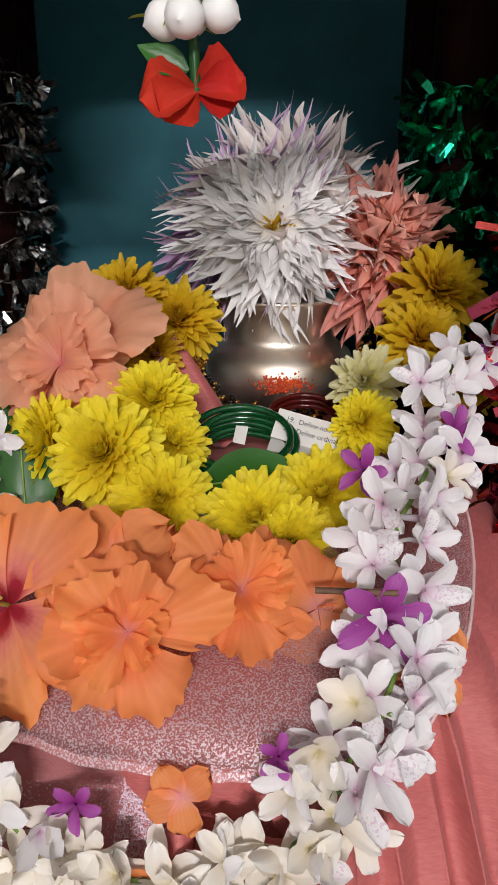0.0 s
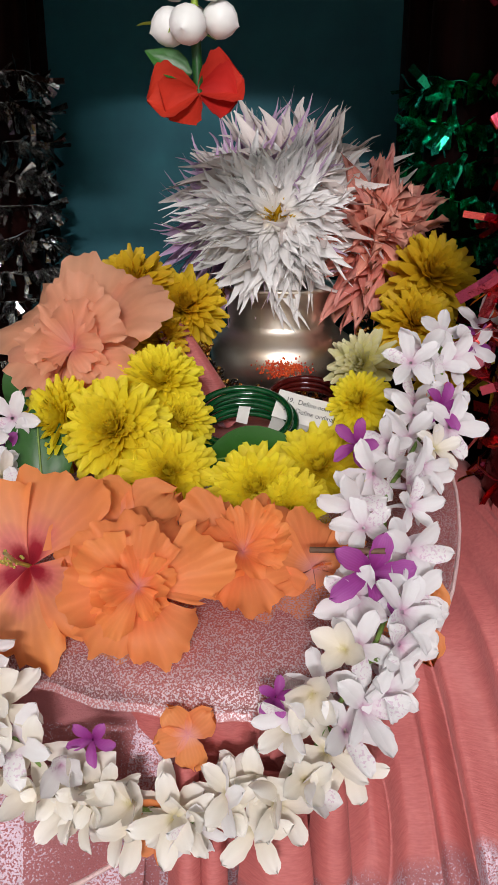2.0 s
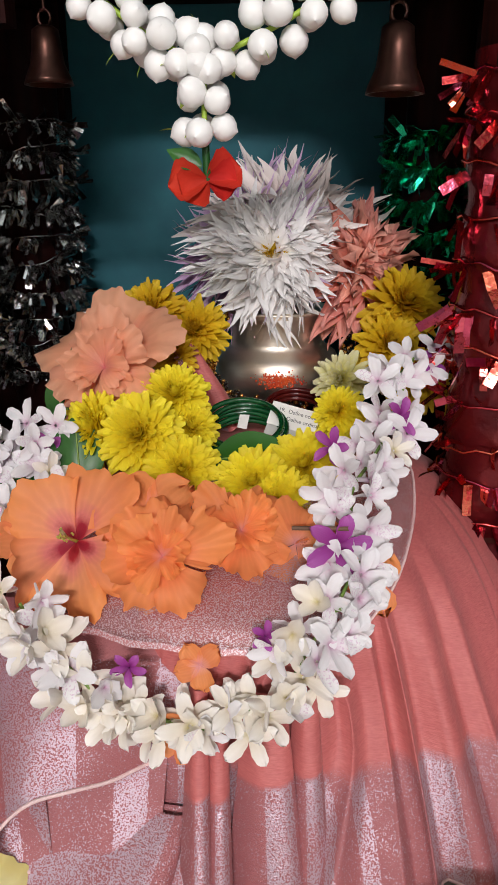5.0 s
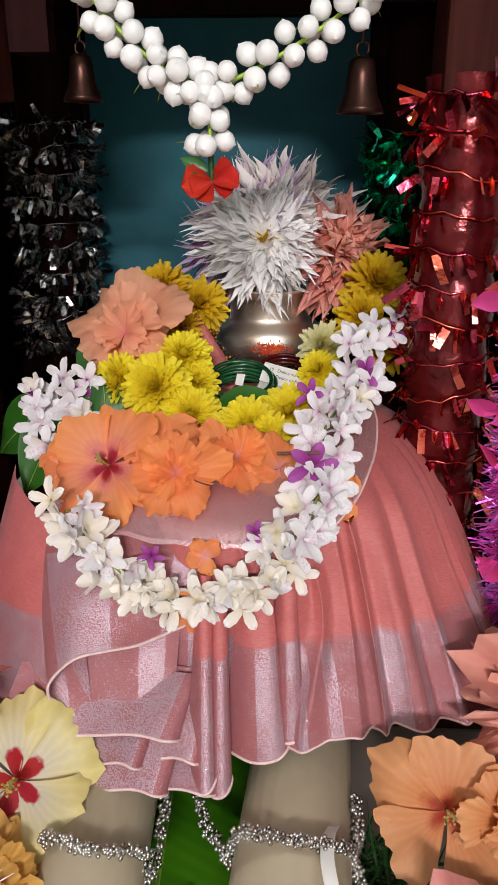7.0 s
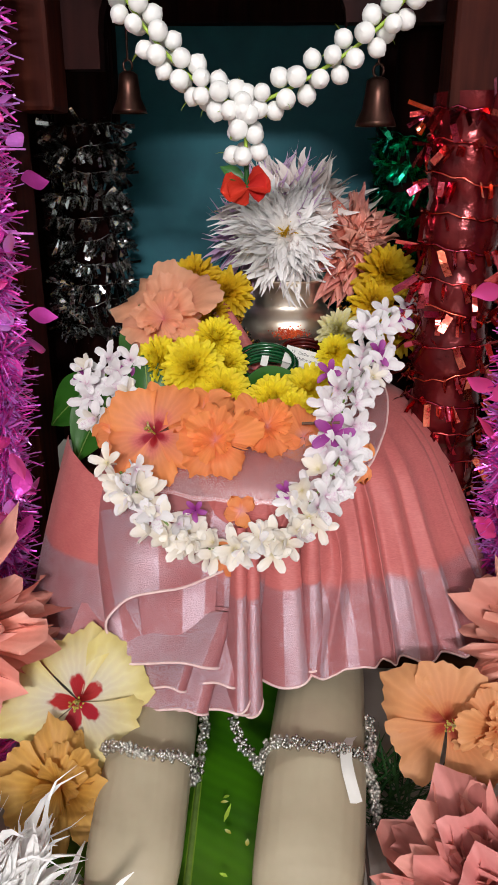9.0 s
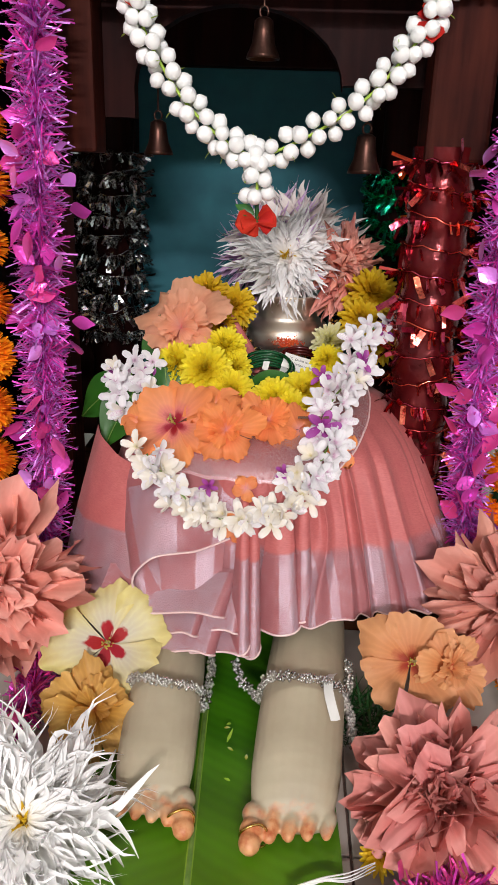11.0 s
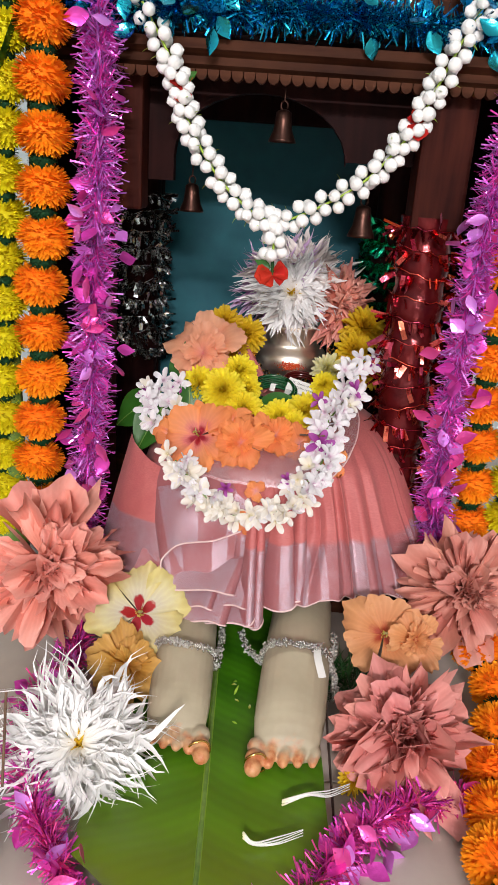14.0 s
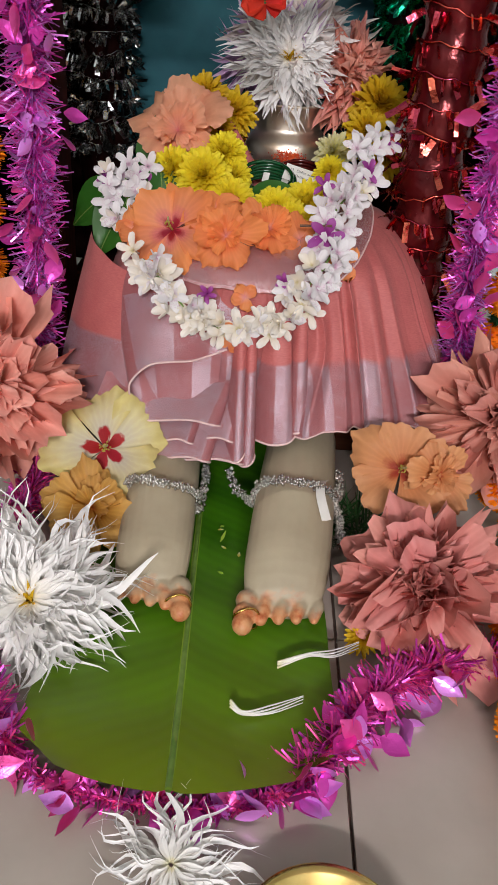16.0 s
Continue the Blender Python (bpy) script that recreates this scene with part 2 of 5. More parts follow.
M["ink"] = plain_mat("ink", (0.02, 0.02, 0.025), (0.04, 0.04, 0.05), 200, 0.7)
M["marble"] = plain_mat("pale_marble", (0.40, 0.34, 0.29), (0.52, 0.46, 0.40), 9, 0.22, bump=0.02, rvar=0.08)
M["grout"] = plain_mat("grout", (0.10, 0.06, 0.045), (0.15, 0.09, 0.07), 90, 0.9)
M["plaster"] = plain_mat("wall_paint", (0.40, 0.46, 0.46), (0.48, 0.54, 0.54), 6, 0.8)
M["white_paint"] = plain_mat("ceiling_paint", (0.68, 0.68, 0.66), (0.76, 0.76, 0.74), 6, 0.85)
M["paper"] = plain_mat("paper", (0.70, 0.68, 0.63), (0.80, 0.78, 0.74), 30, 0.8, bump=0.1)
M["thread"] = plain_mat("cotton_thread", (0.50, 0.44, 0.30), (0.62, 0.56, 0.40), 300, 0.9)
M["magenta_foil"] = foil_mat("magenta_foil", (0.78, 0.08, 0.54), 0.32, metal=0.6)
M["pink_foil"] = foil_mat("pink_foil", (0.88, 0.10, 0.42), 0.32, metal=0.6)
M["violet_foil"] = foil_mat("violet_foil", (0.76, 0.28, 0.84), 0.28, metal=0.6)
M["silver_foil"] = foil_mat("silver_foil", (0.62, 0.61, 0.60), 0.20)
M["red_foil"] = foil_mat("red_foil", (0.72, 0.10, 0.12), 0.20)
M["green_foil"] = foil_mat("green_foil", (0.03, 0.60, 0.34), 0.24)
M["blue_foil"] = foil_mat("blue_foil", (0.01, 0.26, 0.50), 0.22)
M["cyan_foil"] = foil_mat("cyan_foil", (0.03, 0.50, 0.62), 0.14)
M["red_film"] = plain_mat("red_film", (0.07, 0.004, 0.006), (0.18, 0.012, 0.014), 40, 0.18, metal=0.6, bump=0.5, bdist=0.004, rvar=0.06)


def pot_mat():
    m, nt, b = nodes_of("worn_silver_brass")
    n, n2 = noise_tex(nt, 35, 5), noise_tex(nt, 300, 2)
    nt.links.new(ramp(nt, [(0.35, (0.86, 0.75, 0.60)), (0.65, (0.95, 0.87, 0.76))], n), b.inputs["Base Color"])
    b.inputs["Metallic"].default_value = 1.0
    nt.links.new(math_node(nt, "ADD", math_node(nt, "MULTIPLY", n, 0.25), 0.27), b.inputs["Roughness"])
    add_bump(nt, b, n2, 0.05, 0.0005)
    return m


def skin_mat(name, toe_y):
    """Cream plaster with a dab of orange-red paint over the toes."""
    m, nt, b = nodes_of(name)
    tc = nt.nodes.new("ShaderNodeTexCoord")
    sep = nt.nodes.new("ShaderNodeSeparateXYZ")
    nt.links.new(tc.outputs["Object"], sep.inputs[0])
    n, fine = noise_tex(nt, 55, 5), noise_tex(nt, 14, 4)
    base = ramp(nt, [(0.3, (0.36, 0.30, 0.20)), (0.7, (0.46, 0.39, 0.27))], fine)
    edge = math_node(nt, "ADD", sep.outputs[1], math_node(nt, "MULTIPLY", math_node(nt, "SUBTRACT", n, 0.5), 0.06))
    mr = nt.nodes.new("ShaderNodeMapRange")
    mr.inputs[1].default_value, mr.inputs[2].default_value = toe_y + 0.012, toe_y - 0.004
    nt.links.new(edge, mr.inputs[0])
    paint = ramp(nt, [(0.3, (0.46, 0.10, 0.03)), (0.55, (0.62, 0.28, 0.12)), (0.8, (0.64, 0.36, 0.18))], noise_tex(nt, 120, 3))
    nt.links.new(mixc(nt, base, paint, mr.outputs[0]), b.inputs["Base Color"])
    b.inputs["Roughness"].default_value = 0.5
    add_bump(nt, b, n, 0.12, 0.001)
    return m


def banana_mat():
    """Leaf blade: u across (midrib in the middle), v along; ribs run slantwise from the midrib."""
    m, nt, b = nodes_of("banana_leaf")
    u, v = uv_axes(nt)
    off = math_node(nt, "ABSOLUTE", math_node(nt, "SUBTRACT", u, 0.5))
    slant = math_node(nt, "ADD", math_node(nt, "MULTIPLY", v, 240.0), math_node(nt, "MULTIPLY", off, 60.0))
    rib = math_node(nt, "SINE", math_node(nt, "ADD", slant, math_node(nt, "MULTIPLY", noise_tex(nt, 20, 3), 4.0)))
    wide = math_node(nt, "SINE", math_node(nt, "MULTIPLY", slant, 0.17))
    f = math_node(nt, "ADD", 0.5, math_node(nt, "ADD", math_node(nt, "MULTIPLY", rib, 0.07), math_node(nt, "MULTIPLY", wide, 0.22)))
    col = ramp(nt, [(0.2, (0.026, 0.125, 0.003)), (0.8, (0.060, 0.22, 0.006))], f)
    tip = math_node(nt, "MULTIPLY", math_node(nt, "POWER", math_node(nt, "SUBTRACT", 1.0, v), 4.0), 0.75)
    col = mixc(nt, col, (0.22, 0.26, 0.012), tip)
    col = mixc(nt, col, (0.20, 0.32, 0.03), math_node(nt, "LESS_THAN", off, 0.013))
    nt.links.new(col, b.inputs["Base Color"])
    b.inputs["Roughness"].default_value = 0.32
    add_bump(nt, b, rib, 0.12, 0.0006)
    return m


def silk_mat(name, border, bands=(), stripes=0.0, silver_to=2.0):
    """Pink silk: v runs up from the hem; below `border` a mauve weave with bands of silver thread, (from, to) in u."""
    m, nt, b = nodes_of(name)
    u, v = uv_axes(nt)
    tc = nt.nodes.new("ShaderNodeTexCoord")
    mp = nt.nodes.new("ShaderNodeMapping")
    mp.inputs["Scale"].default_value = (260, 260, 1500)
    nt.links.new(tc.outputs["Object"], mp.inputs[0])
    weave = nt.nodes.new("ShaderNodeTexNoise")
    weave.inputs["Scale"].default_value = 1.0
    nt.links.new(mp.outputs[0], weave.inputs["Vector"])
    slub = noise_tex(nt, 45, 4)
    base = ramp(nt, [(0.3, (0.41, 0.088, 0.086)), (0.7, (0.54, 0.150, 0.138))], math_node(nt, "ADD", math_node(nt, "MULTIPLY", weave.outputs[0], 0.6), math_node(nt, "MULTIPLY", slub, 0.4)))
    spark = noise_tex(nt, 1250, 2)
    if stripes:
        wave = math_node(nt, "SINE", math_node(nt, "ADD", math_node(nt, "MULTIPLY", u, stripes * 6.2832), math_node(nt, "MULTIPLY", math_node(nt, "SINE", math_node(nt, "MULTIPLY", u, stripes * 2.3)), 2.0)))
        band = math_node(nt, "GREATER_THAN", wave, 0.45)
    else:
        band = 0.0
        for lo, hi in bands:
            inside = math_node(nt, "LESS_THAN", math_node(nt, "ABSOLUTE", math_node(nt, "SUBTRACT", u, (lo + hi) / 2)), (hi - lo) / 2)
            band = math_node(nt, "MAXIMUM", band, inside)
    strength = math_node(nt, "ADD", math_node(nt, "MULTIPLY_ADD", band, 0.14, 0.38), math_node(nt, "MULTIPLY", math_node(nt, "SUBTRACT", slub, 0.5), 0.25))
    mr = nt.nodes.new("ShaderNodeMapRange")
    mr.inputs[1].default_value, mr.inputs[2].default_value = border + 0.012, border - 0.012
    nt.links.new(v, mr.inputs[0])
    zone = mr.outputs[0]
    silver = math_node(nt, "MULTIPLY", math_node(nt, "MULTIPLY", zone, math_node(nt, "LESS_THAN", v, silver_to)), math_node(nt, "LESS_THAN", spark, strength))
    mauve = mixc(nt, base, (0.31, 0.100, 0.108), math_node(nt, "MULTIPLY", zone, 0.85))
    col = mixc(nt, mauve, (0.50, 0.42, 0.49), math_node(nt, "MULTIPLY", silver, 0.75))
    nt.links.new(col, b.inputs["Base Color"])
    nt.links.new(math_node(nt, "MULTIPLY", silver, 0.45), b.inputs["Metallic"])
    nt.links.new(math_node(nt, "SUBTRACT", 0.6, math_node(nt, "MULTIPLY", silver, 0.28)), b.inputs["Roughness"])
    b.inputs["Sheen Weight"].default_value = 0.06
    add_bump(nt, b, math_node(nt, "ADD", weave.outputs[0], math_node(nt, "MULTIPLY", math_node(nt, "MULTIPLY", spark, zone), 2.0)), 0.35, 0.0007)
    return m


def net_mat():
    """Sheer silver-threaded net over the silk."""
    m, nt, b = nodes_of("sheer_net")
    u, v = uv_axes(nt)
    spark = noise_tex(nt, 1350, 2)
    lit = math_node(nt, "GREATER_THAN", spark, 0.53)
    nt.links.new(mixc(nt, (0.44, 0.17, 0.17), (0.60, 0.50, 0.53), lit), b.inputs["Base Color"])
    nt.links.new(math_node(nt, "MULTIPLY", lit, 0.4), b.inputs["Metallic"])
    edge = math_node(nt, "LESS_THAN", v, 0.035)
    nt.links.new(math_node(nt, "MAXIMUM", edge, math_node(nt, "ADD", 0.38, math_node(nt, "MULTIPLY", lit, 0.3))), b.inputs["Alpha"])
    b.inputs["Roughness"].default_value = 0.45
    add_bump(nt, b, spark, 0.3, 0.0006)
    return m


M["pot"] = pot_mat()
M["banana"] = banana_mat()
M["silk"] = silk_mat("pink_silk", 0.25, stripes=24.0)
M["silk_pallu"] = silk_mat("pink_silk_pallu", 1.5, ((0.0, 0.10), (0.26, 0.46), (0.56, 0.72), (0.91, 0.97)), silver_to=0.72)
M["silk_panel"] = silk_mat("pink_silk_panel", 0.52, ((-0.1, 1.1),))
M["silk_fold"] = silk_mat("pink_silk_folds", 0.62, ((0.30, 0.62), (0.85, 1.0)))
M["silk_band"] = silk_mat("pink_silk_border", 1.5, ((0.10, 0.40), (0.60, 0.66)))
M["hem"] = plain_mat("hem_stitching", (0.70, 0.45, 0.44), (0.85, 0.66, 0.64), 900, 0.7, bump=0.6)
M["net"] = net_mat()
M["tube_glow"], _nt, _b = nodes_of("tube_glow")
_b.inputs["Emission Color"].default_value, _b.inputs["Emission Strength"].default_value = (1, 0.97, 0.92, 1), 3.0


# ---- geometry helpers ----
class Geo:
    """Collects grids and faces with their own 0..1 coordinates."""

    def __init__(self):
        self.v, self.f, self.uv, self.mi = [], [], [], []

    def grid(self, P, mat=0, wrap=False, m=None):
        P = np.asarray(P, float)
        n, k = P.shape[:2]
        pts = P.reshape(-1, 3)
        if m is not None:
            a = np.array(m)
            pts = pts @ a[:3, :3].T + a[:3, 3]
        o = len(self.v)
        self.v += pts.tolist()
        kk = k if wrap else k - 1
        for i in range(n - 1):
            for j in range(kk):
                j2 = (j + 1) % k
                self.f.append((o + i * k + j, o + i * k + j2, o + (i + 1) * k + j2, o + (i + 1) * k + j))
                u0, u1, w0, w1 = i / (n - 1), (i + 1) / (n - 1), j / kk, (j + 1) / kk
                self.uv += [(u0, w0), (u0, w1), (u1, w1), (u1, w0)]
                self.mi.append(mat)
        return self

    def mesh(self, name, mats, smooth=True):
        me = bpy.data.meshes.new(name)
        me.from_pydata(self.v, [], self.f)
        lay = me.uv_layers.new(name="uv")
        lay.data.foreach_set("uv", np.array(self.uv, np.float32).ravel())
        for mt in mats:
            me.materials.append(mt)
        me.polygons.foreach_set("material_index", self.mi)
        me.polygons.foreach_set("use_smooth", [smooth] * len(self.f))
        me.update()
        return me


def bm_mesh(name, bm, mat, smooth=False):
    me = bpy.data.meshes.new(name)
    bm.to_mesh(me)
    bm.free()
    me.materials.append(mat)
    me.polygons.foreach_set("use_smooth", [smooth] * len(me.polygons))
    return me


def thing(name, m, label, category, group="", kind=""):
    ob = new(name)
    ob.empty_display_size = 0.01
    ob.matrix_world = m
    return tagged(ob, label, category, group, kind)


def part(name, me, parent, label="", m=None):
    ob = new(name, me)
    ob.parent = parent
    if m is not None:
        ob.matrix_basis = m
    if label:
        tagged(ob, label)
    return ob


def facing(pos, normal, spin=0.0, scale=1.0):
    q = V3(normal).to_track_quat("Z", "Y").to_matrix().to_4x4()
    return Matrix.Translation(pos) @ q @ Matrix.Rotation(radians(spin), 4, "Z") @ Matrix.Scale(scale, 4)


def box(name, lo, hi, mat, bevel=0.002):
    bm = bmesh.new()
    bmesh.ops.create_cube(bm, size=1.0)
    for v in bm.verts:
        v.co = V3([lo[i] if v.co[i] < 0 else hi[i] for i in range(3)])
    if bevel:
        bmesh.ops.bevel(bm, geom=bm.edges[:], offset=bevel, segments=2, affect="EDGES", profile=0.6)
    return bm_mesh(name, bm, mat)


def lathe(profile, seg=40):
    """Profile of (radius, z) turned about z."""
    a = np.linspace(0, 2 * math.pi, seg, endpoint=False)
    return np.array([[(r * math.cos(t), r * math.sin(t), z) for t in a] for r, z in profile])


def smooth_path(pts, n):
    """Catmull-Rom through pts, n samples."""
    p = np.array(pts, float)
    p = np.vstack([2 * p[0] - p[1], p, 2 * p[-1] - p[-2]])
    out = []
    for s in np.linspace(0, len(p) - 3 - 1e-6, n):
        i = int(s)
        t = s - i
        a, b, c, d = p[i], p[i + 1], p[i + 2], p[i + 3]
        out.append(0.5 * (2 * b + (c - a) * t + (2 * a - 5 * b + 4 * c - d) * t * t + (3 * b - a - 3 * c + d) * t ** 3))
    return np.array(out)


def tube(g, pts, r, seg=6, mat=0, m=None):
    pts = np.array(pts, float)
    tan = np.gradient(pts, axis=0)
    rows = []
    for i, (p, t) in enumerate(zip(pts, tan)):
        t = t / (np.linalg.norm(t) + 1e-9)
        a = np.cross(t, (0.3, 0.2, 0.93) if abs(t[2]) < 0.9 else (1, 0, 0))
        a /= np.linalg.norm(a)
        b = np.cross(t, a)
        rr = r[i] if hasattr(r, "__len__") else r
        rows.append([p + rr * (math.cos(q) * a + math.sin(q) * b) for q in np.linspace(0, 2 * math.pi, seg, endpoint=False)])
    return g.grid(rows, mat, True, m)


def ellipsoid(g, c, r, mat=0, n=7, k=9, m=None):
    rows = []
    for t in np.linspace(0.02, math.pi - 0.02, n):
        rows.append([(c[0] + r[0] * math.sin(t) * math.cos(a), c[1] + r[1] * math.sin(t) * math.sin(a), c[2] + r[2] * math.cos(t)) for a in np.linspace(0, 2 * math.pi, k, endpoint=False)])
    return g.grid(rows, mat, True, m)


# ---- petals and flowers, all built about +z ----
def petal(L, W, e0, curl, az, base=0.0, cup=0.0, kind="lance", n=6, k=3, ruff=0.0, side=0.0, twist=0.0, z0=0.0, rng=R, wig=0.0):
    t = np.linspace(0, 1, n)
    ang = e0 + curl * t * t
    ds = L / (n - 1)
    r = base + np.concatenate([[0], np.cumsum(np.cos(ang[:-1]) * ds)])
    z = z0 + np.concatenate([[0], np.cumsum(np.sin(ang[:-1]) * ds)])
    if kind == "lance":
        w = W * (0.3 + 0.7 * np.sin(np.pi * np.clip(t, 0, 1) ** 0.9)) * (1 - 0.8 * t ** 5)
    elif kind == "strap":
        w = W * (0.45 + 0.55 * np.sin(np.pi * 0.75 * t)) * (1 - 0.6 * t ** 6)
    elif kind == "leaf":
        w = W * np.sin(np.pi * np.clip(t, 0.02, 0.985) ** 0.8)
    else:
        w = W * (0.16 + 0.84 * np.sin(np.pi * 0.62 * t ** 0.8)) * np.sqrt(np.clip(1 - t ** 5, 0.006, 1)) * (1 + 0.05 * np.sin(t * 21 + rng.uniform(0, 6)))
    s = np.linspace(-1, 1, k)
    P = np.zeros((n, k, 3))
    ph, ph2 = rng.uniform(0, 6.28), rng.uniform(0, 6.28)
    for i in range(n):
        tw = twist * t[i]
        for j in range(k):
            lat = s[j] * w[i]
            up = cup * w[i] * s[j] ** 2
            if ruff:
                up += ruff * t[i] ** 1.5 * (math.sin(s[j] * 5.5 + ph + t[i] * 4) + 0.6 * math.sin(s[j] * 11 + ph2) * abs(s[j]))
            y = lat * math.cos(tw) - up * math.sin(tw) + side * L * t[i] ** 2 + wig * L * t[i] * math.sin(t[i] * 7 + ph)
            h = lat * math.sin(tw) + up * math.cos(tw)
            back = ruff * (1.3 * math.sin(s[j] * 8 + ph2) + 1.1 * math.sin(s[j] * 14 + ph)) * t[i] ** 4 if ruff else 0.0
            P[i, j] = (r[i] - h * math.sin(ang[i]) + back, y, z[i] + h * math.cos(ang[i]))
    c, d = math.cos(az), math.sin(az)
    X = P[..., 0] * c - P[..., 1] * d
    Y = P[..., 0] * d + P[..., 1] * c
    return np.stack([X, Y, P[..., 2]], -1)


def frill_petal(L, half, e0, curl, az, q, frill=0.05, cup=0.25, n=13, k=25):
    """Broad fan-shaped petal on a narrow claw with a frilled, notched rim; half: half its opening angle."""
    ph = [q.uniform(0, 6.28) for _ in range(5)]
    P = np.zeros((n, k, 3))
    for i in range(n):
        t = i / (n - 1)
        for j in range(k):
            s = -1 + 2 * j / (k - 1)
            th = s * half * (0.75 + 0.25 * t)
            rim = 1 - 0.20 * s ** 4 + 0.05 * math.sin(s * 5 + ph[0]) + 0.028 * math.sin(s * 13 + ph[1]) + 0.02 * math.sin(s * 27 + ph[2])
            rho = L * t * (1 + (rim - 1) * t ** 3)
            up = cup * L * t * s * s * 0.5 + frill * L * t ** 3 * (math.sin(s * 4.5 + ph[3]) + 0.7 * math.sin(s * 10 + ph[4]) * t ** 3 + 0.5 * math.sin(s * 21 + ph[2]) * t ** 7)
            up += 0.10 * L * t * t * math.sin(s * 2.2 + ph[0]) + 0.05 * L * math.sin(t * 7 + ph[4]) * t
            along, across = rho * math.cos(th), rho * math.sin(th)
            ang = e0 + curl * t * t
            mid = e0 + curl * t * t / 3
            P[i, j] = (along * math.cos(mid) - up * math.sin(ang), across, along * math.sin(mid) + up * math.cos(ang))
    c, d = math.cos(az), math.sin(az)
    return np.stack([P[..., 0] * c - P[..., 1] * d, P[..., 0] * d + P[..., 1] * c, P[..., 2]], -1)


def shaggy_head(rad, count, seed, mat, width=0.045, droop=0.5, flat=1.0, wig=0.06):
    """Dahlia with narrow, split, twisting petals."""
    g, q = Geo(), random.Random(seed)
    for i in range(count):
        f = (i + 0.5) / count
        e = radians(-18 + 60 * f ** 1.2) * flat
        L = rad * (1.0 - 0.62 * f ** 1.4) * q.uniform(0.82, 1.12)
        az = i * 2.39996 + q.uniform(-0.15, 0.15)
        W = rad * width * q.uniform(0.7, 1.25) * (1 - 0.4 * f)
        cv = q.uniform(-droop, droop * 1.3)
        tw, sd = q.uniform(-1.7, 1.7), q.uniform(-0.42, 0.42)
        g.grid(petal(L, W, e, cv, az, 0.03 * rad, 0.5, "lance", 10, 3, 0, sd, tw, rad * 0.10 * f, q, wig), mat)
        # the split tip curls its own way
        for _ in range(2 if q.random() < 0.6 else 1):
            g.grid(petal(L * q.uniform(0.8, 1.04), W * 0.6, e + q.uniform(-0.1, 0.1), cv * 0.6 + q.uniform(-0.7, 0.9), az + q.uniform(-0.08, 0.08), 0.03 * rad, 0.5, "lance", 10, 3, 0, sd + q.uniform(-0.16, 0.16), -tw, rad * 0.10 * f, q, wig * 1.5), mat)
    return g


def broad_head(rad, count, seed, mat, width=0.15, droop=0.5, messy=0.2, lo=-30, shape="leaf"):
    """Dahlia with broad pointed petals in many rings."""
    g, q = Geo(), random.Random(seed)
    for i in range(count):
        f = (i + 0.5) / count
        e = radians(lo + (82 - lo) * f ** 1.1) + q.uniform(-messy, messy)
        L = rad * (1.0 - 0.66 * f) * q.uniform(0.8, 1.12)
        W = rad * width * q.uniform(0.75, 1.2) * (1 - 0.45 * f)
        if shape == "frill":
            P = frill_petal(L, width * 2.0 * q.uniform(0.7, 1.3), e, q.uniform(-droop, droop * 0.7), i * 2.39996 + q.uniform(-messy, messy), q, 0.15, q.uniform(0.1, 0.9), 11, 7)
            g.grid(P, mat, m=Matrix.Translation((0, 0, rad * 0.15 * f)))
            continue
        g.grid(petal(L, W, e, q.uniform(-droop, droop * 0.7), i * 2.39996 + q.uniform(-messy, messy), 0.03 * rad, q.uniform(0.1, 0.9), shape, 11, 7, rad * 0.035 * (1 + messy), q.uniform(-0.35, 0.35), q.uniform(-0.9, 0.9) * (0.4 + messy), rad * 0.15 * f, q, 0.04), mat)
    return g


def chrys_head(rad, count, seed, mat, lo=-45):
    g, q = Geo(), random.Random(seed)
    for i in range(count):
        f = (i + 0.5) / count
        e = radians(lo + (86 - lo) * f ** 0.9) + q.uniform(-0.14, 0.14)
        L = rad * (1.0 - 0.5 * f) * q.uniform(0.85, 1.1)
        W = rad * 0.135 * q.uniform(0.8, 1.2) * (1 - 0.3 * f)
        g.grid(petal(L, W, e, q.uniform(-0.15, 0.55), i * 2.39996 + q.uniform(-0.12, 0.12), 0.04 * rad, q.uniform(0.4, 0.9), "strap", 5, 3, 0, q.uniform(-0.08, 0.08), q.uniform(-0.35, 0.35), rad * 0.12 * f, q), mat)
    return g


def pompom_head(rad, count, seed, mat, squash=0.78):
    g, q = Geo(), random.Random(seed)
    ellipsoid(g, (0, 0, 0), (rad * 0.78, rad * 0.78, rad * 0.78 * squash), mat, 8, 12)
    for i in range(count):
        zz = 1 - 2 * (i + 0.5) / count
        a = i * 2.39996
        e = math.asin(zz) + q.uniform(-0.2, 0.2)
        P = petal(rad * q.uniform(0.36, 0.46), rad * 0.075 * q.uniform(0.7, 1.2), e, q.uniform(-0.5, 0.5), a + q.uniform(-0.15, 0.15), rad * 0.58 * math.cos(e), 0.4, "strap", 3, 2, 0, q.uniform(-0.2, 0.2), q.uniform(-0.8, 0.8), rad * 0.58 * math.sin(e), q)
        P[..., 2] *= squash
        g.grid(P, mat)
    return g


def halves(g, mat, per, each):
    """The head as two meshes: its outer and its inner petals; per: points and each: faces of a petal."""
    n = len(g.v) // per // 2
    out = []
    for name, a, b in (("outer_petals", 0, n), ("inner_petals", n, len(g.v) // per)):
        h = Geo()
        h.v = g.v[a * per:b * per]
        h.f = [tuple(i - a * per for i in f) for f in g.f[a * each:b * each]]
        h.uv, h.mi = g.uv[a * each * 4:b * each * 4], g.mi[a * each:b * each]
        out.append((name, h.mesh(name, [mat])))
    return out


